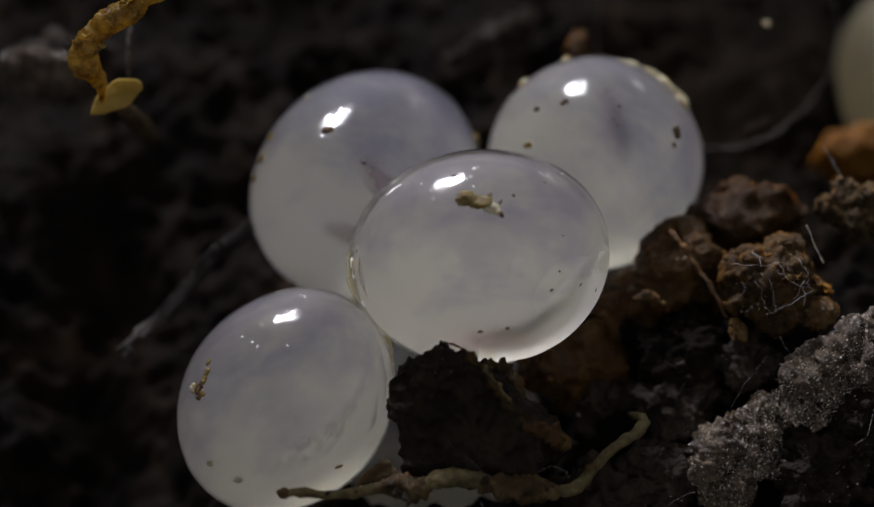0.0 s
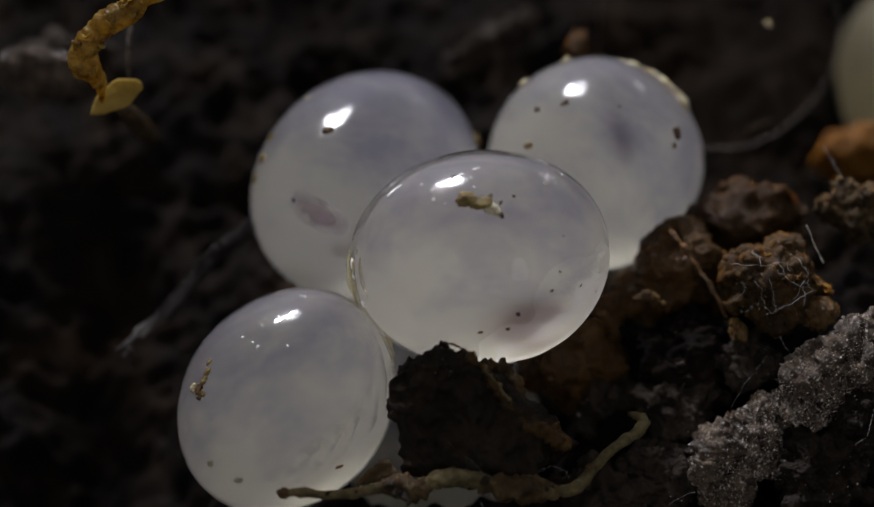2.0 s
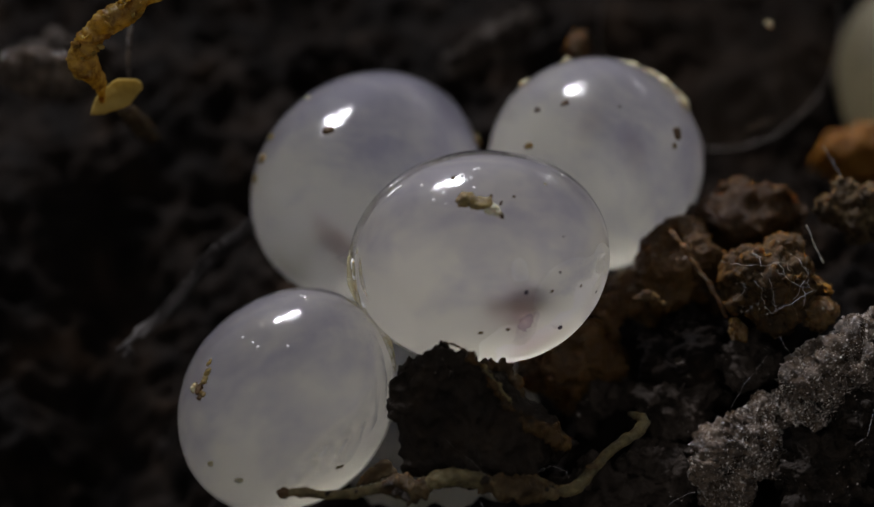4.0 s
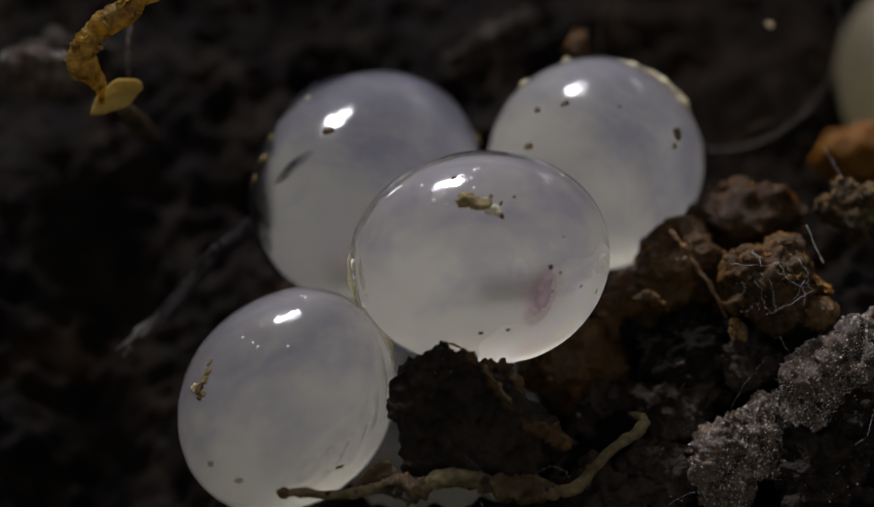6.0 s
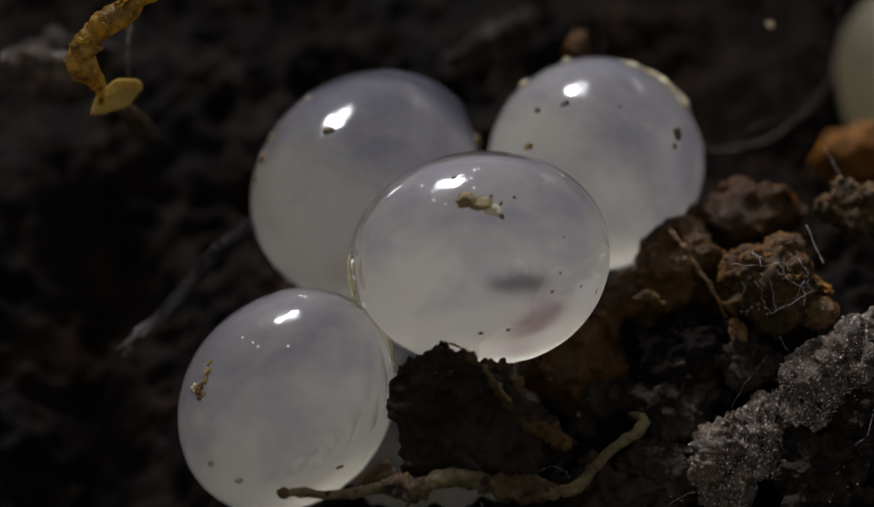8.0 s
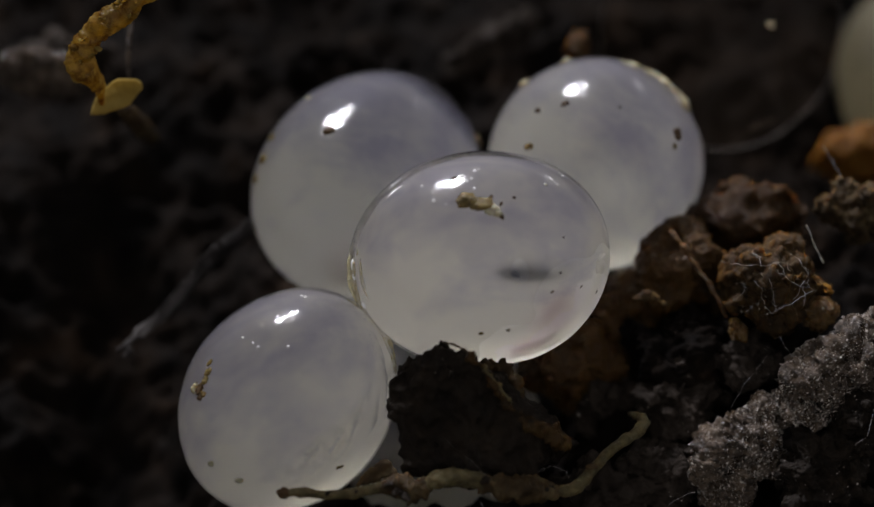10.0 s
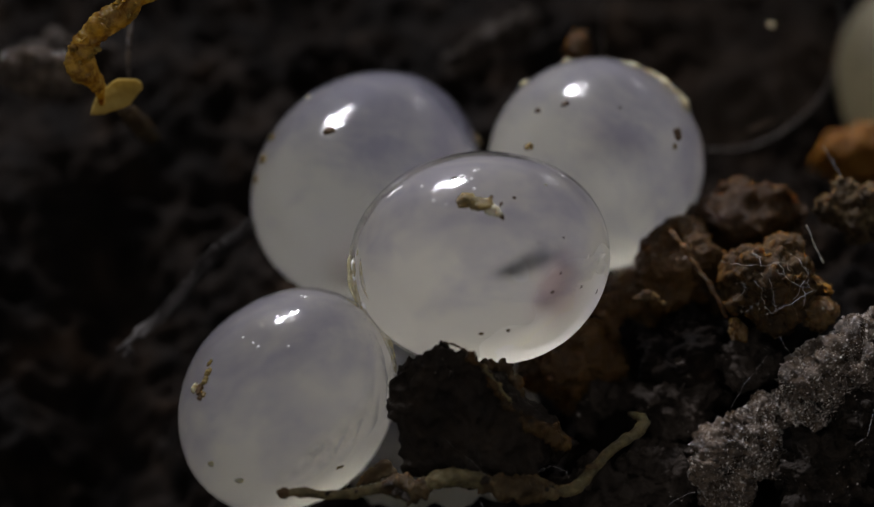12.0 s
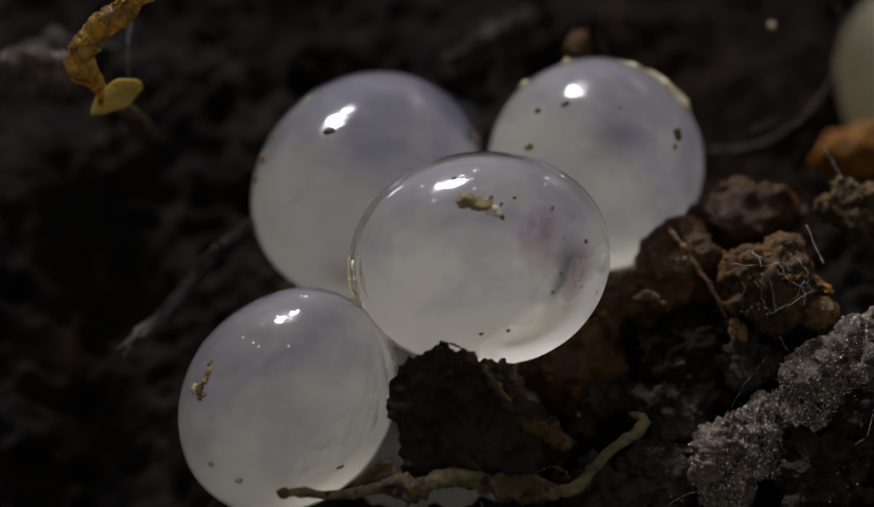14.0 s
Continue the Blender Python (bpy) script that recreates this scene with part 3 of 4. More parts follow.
def cap(ob, name, mat, around, behind, long, wide, seed, label, size=0.99):
    """A thin dark lens that stands in for a clear gap, shaped to the inside of the egg's edge; long and wide are half
    angles round the egg.
    """
    ra, rb, rc, lean = SHAPE[ob]
    r = Matrix.Rotation(radians(lean), 3, "Z")
    kx, ky = SKEW.get(ob, (0, 0))
    a, b = radians(around - lean), radians(behind)
    out = Vector((math.cos(a) * math.cos(b), math.sin(a) * math.cos(b), -math.sin(b)))
    t1 = Vector((-math.sin(a), math.cos(a), 0))
    t2 = out.cross(t1)
    home = wrap(ob, around, behind, size).inverted()
    bm = crumple(ball(4, (1, 1, 1)), seed, [(0.5, 0.12), (0.2, 0.06)])
    for v in bm.verts:
        way = t1 * v.co.x * radians(long) + t2 * v.co.y * radians(wide)
        turn = way.length
        p = out * math.cos(turn) + (way / turn * math.sin(turn) if turn > 1e-6 else Vector())
        p = r @ Vector((p.x * ra, p.y * rb, p.z * rc)) * (size + 0.004 * v.co.z)
        p.z += kx * p.x + ky * p.y
        v.co = (home @ (p * MM)) / MM
    return part(name, bm, mat, ob, label)


back_feeler = tentacle(back_egg, 0.75, 0.2, 3, FEELER)
back_feeler_low = tentacle(back_egg, 0.6, 0.15, 4, FEELER)
back_gap = cap(back_egg, "gap_lens", VOID, 163, -10, 46, 46, 5, "dark lens for the soil seen through a clear gap")
back_gap_thin = patch(back_egg, "dark_lens", GAP, 0.42, 0.27, 0.025, 6, "dark lens for a clear gap beside the embryo", 0.0, 0.5)
back_crease = patch(back_egg, "dark_lens", GAP, 0.4, 0.085, 0.02, 16, "thin dark strip for a crease of the embryo", 0.0, 0.3)
front_feeler = tentacle(front_egg, 0.75, 0.21, 7, LILAC)
front_feeler_low = tentacle(front_egg, 0.75, 0.2, 8, LILAC)
front_slit = patch(front_egg, "dark_lens", SLIT, 0.5, 0.13, 0.022, 9, "dark lens for the clear slit between folds of the embryo")
patch(front_slit, "halo", CREASE, 0.66, 0.24, 0.014, 19, "smoky edge of the dark slit").location = (0.06 * MM, 0.05 * MM, 0)
back_smoke = cap(back_egg, "dark_lens", SMOKE, 45, -14, 44, 36, 15, "smoky lens for a clear gap beside the embryo")
low_wisps = [patch(low_egg, "wisp", WISP, long, wide, 0.012, seed, "pale drifting wisp of the embryo", 0.0, bow) for long, wide, seed, bow in ((0.8, 0.12, 33, 0.12), (0.7, 0.1, 34, 0.1), (0.75, 0.16, 35, 0.2))]
# White is put in for a bright wet spot at the lower edge.
front_mantle = patch(front_egg, "mantle", BRIGHT_WHITE, 0.75, 0.2, 0.025, 10, "mantle edge made white for the bright spot there")
front_lobe = patch(front_egg, "lobe", LILAC, 0.46, 0.32, 0.02, 12, "lilac lobe of the embryo")
low_crease = patch(low_egg, "crease", CREASE, 0.5, 0.1, 0.03, 21, "faint bluish crease")
low_crease.matrix_basis = seat(low_egg, 1.18, 0.44, 95, 0.0, 0.962)
low_crease_thin = patch(low_egg, "crease", CREASE, 0.38, 0.08, 0.03, 22, "faint bluish crease")
low_crease_thin.matrix_basis = seat(low_egg, 1.08, -0.13, 70, 0.0, 0.962)
side_feeler = patch(side_egg, "lobe", SHADE, 0.4, 0.18, 0.022, 13, "faint lilac lobe of the embryo")
side_feeler_low = patch(side_egg, "lobe", SHADE, 0.4, 0.17, 0.022, 14, "faint lilac lobe of the embryo")


# ---- clods of soil ----
def clods():
    for name, at, radii, turn, seed, mat, label in (
        ("humus_clod", (3.98, 1.62, -1.05), (0.76, 0.48, 0.55), 14, 31, WET_HUMUS, "brown humus clod beside the crusted egg"),
        ("humus_clod", (3.06, 0.87, -1.11), (0.66, 0.5, 0.6), 40, 32, MOULD, "reddish brown humus clod under the eggs"),
        ("humus_clod", (2.48, 0.62, -1.64), (0.6, 0.45, 0.6), 30, 33, MOULD, "dark brown humus clod under the eggs"),
        ("humus_clod", (1.75, -0.13, -1.83), (0.7, 0.42, 0.6), 10, 34, MOULD, "dark brown damp humus under the topmost egg"),
        ("threaded_clod", (4.28, 0.18, -0.67), (0.62, 0.5, 0.55), 20, 35, HUMUS, "brown clod overgrown with white fungal threads"),
        ("orange_clod", (4.79, -0.19, -0.9), (0.22, 0.2, 0.22), 0, 36, OCHRE, "small orange-brown crumb of humus"),
        ("orange_clod", (3.78, -0.26, -1.11), (0.11, 0.17, 0.13), 20, 37, OCHRE, "small amber crumb of humus"),
        ("orange_clod", (6.1, 4.68, -2.68), (0.85, 0.34, 0.5), 8, 38, AMBER, "orange clod of humus beside the clear egg"),
        ("grey_clod", (5.4, 1.39, -0.59), (0.5, 0.3, 0.4), -10, 39, ROOT_DARK, "yellowish brown crumbly clod of soil"),
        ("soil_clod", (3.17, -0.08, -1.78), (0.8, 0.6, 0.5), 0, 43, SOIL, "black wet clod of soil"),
        ("humus_clod", (2.83, 0.95, -1.88), (0.85, 0.6, 0.6), 35, 53, HUMUS, "dark brown damp humus between the clods"),
        ("dark_clod", (3.04, -0.71, -1.98), (0.5, 0.4, 0.4), 20, 54, GREY_SOIL, "dark damp clod with a few glinting grains"),
        ("dark_clod", (3.88, -0.43, -1.56), (0.42, 0.34, 0.4), 0, 55, GREY_SOIL, "dark damp clod with a few glinting grains"),
        ("dark_clod", (2.77, -1.6, -2.3), (0.5, 0.36, 0.4), -20, 56, GREY_SOIL, "dark damp clod with a few glinting grains"),
        # the bark's black makes the next two darker than the other clods
        ("dark_clod", (4.82, -1.79, -2.08), (0.6, 0.45, 0.4), 20, 57, BARK, "clod in black bark colour with a few glinting grains"),
        ("dark_clod", (5.27, -1.28, -1.56), (0.4, 0.35, 0.4), 40, 58, BARK, "clod in black bark colour with a few glinting grains"),
        ("dark_clod", (2.11, -0.25, -2.23), (0.6, 0.45, 0.4), 0, 59, GREY_SOIL, "dark damp clod behind the bark"),
        ("soil_clod", (2.28, -1.73, -2.58), (0.9, 0.35, 0.5), 0, 45, GREY_SOIL, "dark wet clod of soil"),
        ("soil_clod", (-5.2, 5.05, -1.4), (0.75, 0.34, 0.5), 5, 46, GREY_SOIL, "grey-brown damp clod of soil"),
        ("soil_clod", (-5.35, 4.25, -0.8), (0.62, 0.17, 0.4), -5, 60, GRIT, "grey damp clod of soil behind the dry stem"),
        ("soil_clod", (0.75, 5.74, -1.61), (0.9, 0.16, 0.3), 38, 47, GREY_SOIL, "long brown clod of soil behind the eggs"),
        ("soil_clod", (-1.46, 6.08, -2.41), (0.7, 0.3, 0.5), 0, 48, SOIL, "brown clod of soil behind the eggs"),
        ("soil_clod", (1.9, 4.72, -0.79), (0.16, 0.22, 0.2), 0, 49, HUMUS, "brown crumb of soil behind the crusted egg"),
    ):
        bm = clod(seed, radii, turn, 6 if at[1] < 1.6 else 5, *((0.3, 0.12, 0.15) if name == "orange_clod" else (0.36, 0.1, 0.2) if mat in (MOULD, WET_HUMUS) else (0.5, 0.14, 0.36) if mat is GRIT else (0.55, 0.13, 0.32) if mat is HUMUS else (0.55, 0.2, 0.4)))
        places = [(v.co.copy(), v.normal.copy()) for v in bm.verts]
        spots = places if mat is GRIT or name in ("threaded_clod", "dark_clod") else []
        body = solid(name, bm, mat, at, label, "soil clod")
        if mat not in (GRIT, AMBER, OCHRE) and min(radii) > 0.27:
            for _ in range(9):
                co, up = random.choice(places)
                if up.z < 0 or up.y > 0.5:
                    continue
                r = random.uniform(0.03, 0.065) if mat is MOULD else random.uniform(0.04, 0.11)
                piece = crumple(ball(3, (r * random.uniform(1, 1.6), r, r * 0.8), random.uniform(0, 180)), random.uniform(0, 99), [(r, r * 0.5), (r * 0.4, r * 0.35)])
                part("crumb", piece, mat, body).location = (co + up * r * 0.3) * MM
        if spots:
            count = int((2000 if name == "grit_clod" else 260 if name == "threaded_clod" else 130) * radii[0] * radii[1] / 0.3)
            rest = part("sand", grains(spots, count, seed), GRAIN, body, "tiny glinting grains of sand", False)
            tagged(rest, kind="stuff")


def grit_ridges():
    """Ridges of sandy soil, densely set with glinting grains."""
    for pts, radii, seed, label in (
            ([(5.73, -0.59, -0.88), (5.21, -0.79, -1.08), (4.81, -0.97, -1.26), (4.55, -1.16, -1.45), (4.37, -1.34, -1.63)], [0.50, 0.48, 0.42, 0.32, 0.17], 40, "grey gritty ridge of soil covered with glinting sand"),
            ([(4.42, -1.21, -1.64), (4.11, -1.29, -1.72), (3.76, -1.47, -1.9), (3.6, -1.72, -2.16), (3.64, -2.07, -2.5)], [0.16, 0.27, 0.38, 0.34, 0.27], 41, "brown gritty lump of soil covered with glinting sand"),
            ([(3.91, -1.46, -2.04), (4.19, -1.54, -2.11), (4.47, -1.6, -2.17)], [0.21, 0.24, 0.10], 42, "small brown gritty crumb of soil")):
        bm = tube(rel(pts, pts[1]), radii, seed, 72, 0.0, 40, 0.75)
        bmesh.ops.recalc_face_normals(bm, faces=bm.faces)
        crumple(bm, seed, [(0.6, 0.22), (0.28, 0.15), (0.13, 0.05)])
        crumple(bm, seed + 5, [(0.2, 0.12), (0.1, 0.05), (0.05, 0.03)], True)
        granules(bm, seed, 0.07, 0.035)
        granules(bm, seed + 3, 0.035, 0.018)
        bm.normal_update()
        spots = [(v.co.copy(), v.normal.copy()) for v in bm.verts]
        body = solid("grit_clod", bm, GRIT, pts[1], label, "soil clod")
        tagged(part("sand", grains(spots, int(4200 * sum(radii)), seed), GRAIN, body, "tiny glinting grains of sand", False), kind="stuff")


def grains(spots, count, seed):
    rng = random.Random(seed)
    bm = bmesh.new()
    for _ in range(count):
        co, up = rng.choice(spots)
        # the sand lies in drifts
        if up.z < -0.2 or noise.noise(co / 0.22 + Vector((seed, 0, 3))) < rng.uniform(-0.7, 0.15):
            continue
        r = rng.uniform(0.004, 0.009) if rng.random() < 0.85 else rng.uniform(0.009, 0.018)
        turn = Euler([rng.uniform(0, 6) for _ in range(3)]).to_matrix()
        tips = [bm.verts.new(co + up * r * 0.4 + turn @ (Vector(d) * r * rng.uniform(0.6, 1.3))) for d in
                ((1, 0, 0), (-1, 0, 0), (0, 1, 0), (0, -1, 0), (0, 0, 1), (0, 0, -1))]
        for i, j, k in ((0, 2, 4), (2, 1, 4), (1, 3, 4), (3, 0, 4), (2, 0, 5), (1, 2, 5), (3, 1, 5), (0, 3, 5)):
            bm.faces.new((tips[i], tips[j], tips[k]))
    return bm


clods()
grit_ridges()


# ---- bark, root, stem ----
def bark():
    at = (0.11, -1.76, -1.19)
    bm = bmesh.new()
    rim = rel([(0.04, -1.43, -0.01), (-0.15, -1.59, -0.17), (-0.42, -1.58, -0.3), (-0.62, -1.69, -0.56), (-0.58, -1.9, -0.77), (-0.43, -2.07, -0.94), (-0.33, -2.49, -1.36), (0.45, -2.55, -1.42),
               (1.23, -2.39, -1.4), (1.64, -2.01, -1.31), (1.16, -1.88, -0.89), (0.82, -1.76, -0.48), (0.44, -1.61, -0.2)], at)
    back = Vector((0.1, 0.55, -0.5))
    front = [bm.verts.new(p) for p in rim]
    rear = [bm.verts.new(p * 0.97 + back * (0.2 if i in (0, 1, 12) else 0.5 if i in (2, 3, 11) else 1.0)) for i, p in enumerate(rim)]
    bm.faces.new(front), bm.faces.new(list(reversed(rear)))
    for i in range(len(rim)):
        j = (i + 1) % len(rim)
        bm.faces.new((front[j], front[i], rear[i], rear[j]))
    bmesh.ops.triangulate(bm, faces=bm.faces)
    for _ in range(5):
        bmesh.ops.subdivide_edges(bm, edges=[e for e in bm.edges if e.calc_length() > 0.07], cuts=1, use_grid_fill=True)
        bmesh.ops.triangulate(bm, faces=bm.faces)
    bmesh.ops.recalc_face_normals(bm, faces=bm.faces)
    crumple(bm, 61, [(0.5, 0.12), (0.22, 0.09)])
    granules(bm, 62, 0.2, 0.09)
    crumple(bm, 63, [(0.1, 0.05), (0.05, 0.03)])
    ob = thing("bark_fragment", at, "black rotten bark fragment with a ragged edge", "bark")
    tops = [(v.co.copy(), v.normal.copy()) for v in bm.verts if v.co.y + v.co.z > 0.85 and v.co.x < 0.1]
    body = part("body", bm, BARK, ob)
    # pale grains put in for the glints along the bark's top edge
    tagged(part("sand", grains(tops, 40, 64), GRAIN, body, "tiny glinting grains of sand", False), kind="stuff")
    for pts, radii, mat, seed in (
            ([(0.02, -1.46, -0.02), (0.26, -1.52, -0.08), (0.42, -1.6, -0.18), (0.57, -1.67, -0.32), (0.67, -1.77, -0.47), (0.87, -1.86, -0.73), (1.05, -1.92, -0.89)], [0.012, 0.03, 0.04, 0.04, 0.038, 0.035, 0.025], HUMUS, 70),
            ([(0.95, -1.88, -0.82), (1.12, -1.93, -0.96), (1.37, -1.98, -1.13), (1.55, -2.0, -1.29), (1.62, -2.0, -1.36)], [0.03, 0.09, 0.13, 0.1, 0.03], HUMUS, 72),
            ([(0.55, -1.3, -0.58), (0.75, -1.32, -0.7), (0.92, -1.4, -0.92), (1, -1.52, -1.1)], [0.06, 0.13, 0.12, 0.04], ROOT_DARK, 73),
            ([(0.56, -1.63, -0.29), (0.68, -1.72, -0.42), (0.78, -1.78, -0.56), (0.92, -1.84, -0.73)], [0.008, 0.03, 0.022, 0.008], ROOT, 74)):
        edge = crumple(tube([p + Vector((0, -0.06, 0.06)) for p in rel(pts, at)], radii, seed, 24, 0.5, 14, 0.7), seed, [(0.12, 0.06), (0.05, 0.035)])
        part("torn_edge", edge, mat, ob, "pale brown torn edge" if mat is ROOT else "dark brown torn edge")


bark()


def root():
    at = (-0.36, -2.7, -1.29)
    ob = thing("rootlet", at, "pale crooked rootlet with brown knots lying across the soil", "root")
    part("tip", crumple(ball(3, (0.08, 0.06, 0.06)), 7, [(0.06, 0.04)]), SPECK, ob, "dark shrivelled tip").location = (Vector((-1.85, -2.78, -1.3)) - Vector(at)) * MM
    part("stem", tube(rel([(-1.85, -2.79, -1.3), (-1.64, -2.78, -1.29), (-1.34, -2.8, -1.31), (-0.97, -2.75, -1.33), (-0.63, -2.66, -1.31)], at), [0.045, 0.06, 0.055, 0.065, 0.07], 1, 18, 0.4, 12), ROOT, ob)
    part("knot", tube(rel([(-0.69, -2.7, -1.31), (-0.48, -2.69, -1.28), (-0.28, -2.73, -1.31), (-0.09, -2.64, -1.29)], at), [0.06, 0.14, 0.14, 0.09], 2, 24, 0.5, 14), ROOT_DARK, ob, "reddish brown knot")
    part("spur", tube(rel([(-0.33, -2.73, -1.31), (-0.31, -2.8, -1.36), (-0.36, -2.86, -1.45)], at), [0.07, 0.05, 0.015], 12, 10, 0.4), ROOT_DARK, ob, "reddish brown spur")
    part("stem", tube(rel([(-0.2, -2.66, -1.31), (0.04, -2.6, -1.26), (0.31, -2.57, -1.26), (0.58, -2.61, -1.33)], at), [0.09, 0.1, 0.11, 0.1], 13, 20, 0.4, 12), ROOT, ob)
    part("knot", tube(rel([(0.5, -2.61, -1.33), (0.82, -2.64, -1.34), (1.15, -2.65, -1.4), (1.46, -2.62, -1.48)], at), [0.1, 0.16, 0.16, 0.09], 3, 26, 0.5, 16), ROOT_DARK, ob, "brown knot")
    part("stem", tube(rel([(1.36, -2.62, -1.48), (1.66, -2.55, -1.49), (1.89, -2.3, -1.45), (2.15, -2.01, -1.37), (2.48, -1.68, -1.4), (2.54, -1.45, -1.45), (2.4, -1.2, -1.62)], at),
                      [0.07, 0.075, 0.062, 0.062, 0.075, 0.07, 0.03], 4, 20, 0.4, 12), ROOT, ob)
    part("flap", crumple(tube(rel([(-0.98, -2.68, -1.3), (-0.8, -2.55, -1.25), (-0.62, -2.48, -1.22), (-0.45, -2.6, -1.27)], at), [0.02, 0.09, 0.1, 0.05], 14, 20, 0.4, 10, 0.4), 95, [(0.12, 0.04), (0.05, 0.02)]), ROOT_DARK, ob, "olive brown flap of skin")
    for spot, size, turn in (((-0.48, -2.82, -1.23), 0.05, 30), ((-0.38, -2.86, -1.28), 0.06, -50), ((-0.56, -2.74, -1.18), 0.04, 10), ((0.58, -2.66, -1.21), 0.05, 20), ((-0.97, -2.77, -1.27), 0.025, 80), ((-1.31, -2.81, -1.26), 0.022, 60), ((1.35, -2.67, -1.36), 0.06, 15)):
        part("scar", crumple(ball(3, (size * 1.5, size, size * 0.7), turn), size * 999, [(0.06, 0.03)]), BARK, ob, "dark brown scar").location = (Vector(spot) - Vector(at)) * MM
    part("scar", crumple(ball(3, (0.07, 0.04, 0.03)), 8, [(0.06, 0.03)]), ROOT_DARK, ob, "brown scar").location = (Vector((1.88, -2.34, -1.33)) - Vector(at)) * MM


root()


def stem():
    at = (-4.21, 1.88, 0.75)
    ob = thing("dry_stem", at, "ragged amber dry stem with a straw-coloured flake at its foot", "stem")
    line = rel([(-3.24, 2.18, 2.61), (-3.63, 2.09, 2.37), (-3.91, 2.01, 2.15), (-4.23, 1.92, 1.92), (-4.4, 1.86, 1.72), (-4.39, 1.82, 1.54), (-4.29, 1.85, 1.35), (-4.2, 1.83, 1.13), (-4.21, 1.85, 0.86)], at)
    wide = [0.13, 0.14, 0.15, 0.15, 0.15, 0.18, 0.13, 0.07, 0.04]
    bm = tube(line, wide, 5, 40, 0.18, 16, 0.7)
    crumple(bm, 91, [(0.3, 0.06), (0.11, 0.02), (0.05, 0.016), (0.025, 0.012)])
    up = part("stalk", bm, RESIN, ob, "translucent amber stalk")
    rng = random.Random(92)
    # torn skin that peels off along the stalk
    for k in range(54):
        i = rng.randrange(0, 6)
        p = line[i].lerp(line[i + 1], rng.random())
        way = Vector((rng.uniform(-1, 1), rng.uniform(-0.5, 0.3), rng.uniform(-0.5, 0.5))).normalized()
        size = rng.uniform(0.02, 0.05)
        scale = crumple(ball(2, (size * 1.8, size, size * 0.16), rng.uniform(0, 180)), k, [(0.06, 0.04), (0.03, 0.02)])
        peel = part("peel", scale, RESIN if k % 2 else STRAW, up)
        peel.matrix_basis = Matrix.Translation((p + way * wide[i] * 0.95) * MM) @ Euler([rng.uniform(-1, 1) for _ in range(3)]).to_matrix().to_4x4()
    part("strand", tube([line[2] + Vector((0.1, 0, 0)), line[2] + Vector((0.16, 0.03, 0.03)), line[2] + Vector((0.25, 0.09, 0.09)), line[2] + Vector((0.4, 0.11, 0.11)), line[2] + Vector((0.6, 0.15, 0.15))],
                        [0.02, 0.025, 0.028, 0.024, 0.015], 93, 10, 0.5, 8), STRAW, up, "thin golden strand")
    # a thin wedge of husk, its broad end farther off
    bm = bmesh.new()
    outline = [(-0.31, -0.25), (-0.08, -0.2), (0.2, -0.1), (0.37, 0.12), (0.31, 0.23), (0.0, 0.22), (-0.2, 0.0)]
    faces = []
    for thick in (0.025, -0.025):
        faces.append([bm.verts.new((x, y * 0.7071 + (x + 0.3) * 0.2 - thick, y * 0.7071 - (x + 0.3) * 0.2 + thick)) for x, y in outline])
    bm.faces.new(faces[0]), bm.faces.new(list(reversed(faces[1])))
    for i in range(len(outline)):
        j = (i + 1) % len(outline)
        bm.faces.new((faces[0][j], faces[0][i], faces[1][i], faces[1][j]))
    bmesh.ops.triangulate(bm, faces=bm.faces)
    for _ in range(4):
        bmesh.ops.subdivide_edges(bm, edges=[e for e in bm.edges if e.calc_length() > 0.04], cuts=1, use_grid_fill=True)
        bmesh.ops.triangulate(bm, faces=bm.faces)
    bmesh.ops.recalc_face_normals(bm, faces=bm.faces)
    for _ in range(6):
        bmesh.ops.smooth_vert(bm, verts=bm.verts, factor=0.5, use_axis_x=True, use_axis_y=True, use_axis_z=True)
    part("flake", crumple(bm, 94, [(0.3, 0.03), (0.08, 0.012)]), STRAW, ob, "straw-coloured flake").location = (Vector((-4.08, 1.93, 0.87)) - Vector(at)) * MM
    part("stub", tube(rel([(-4.03, 2.45, 0.19), (-3.94, 3.05, -0.63), (-3.86, 3.93, -1.73)], at), [0.1, 0.14, 0.08], 7, 12, 0.2), ROOT_DARK, ob, "dim straw-coloured stub")
    return up


stalk = stem()


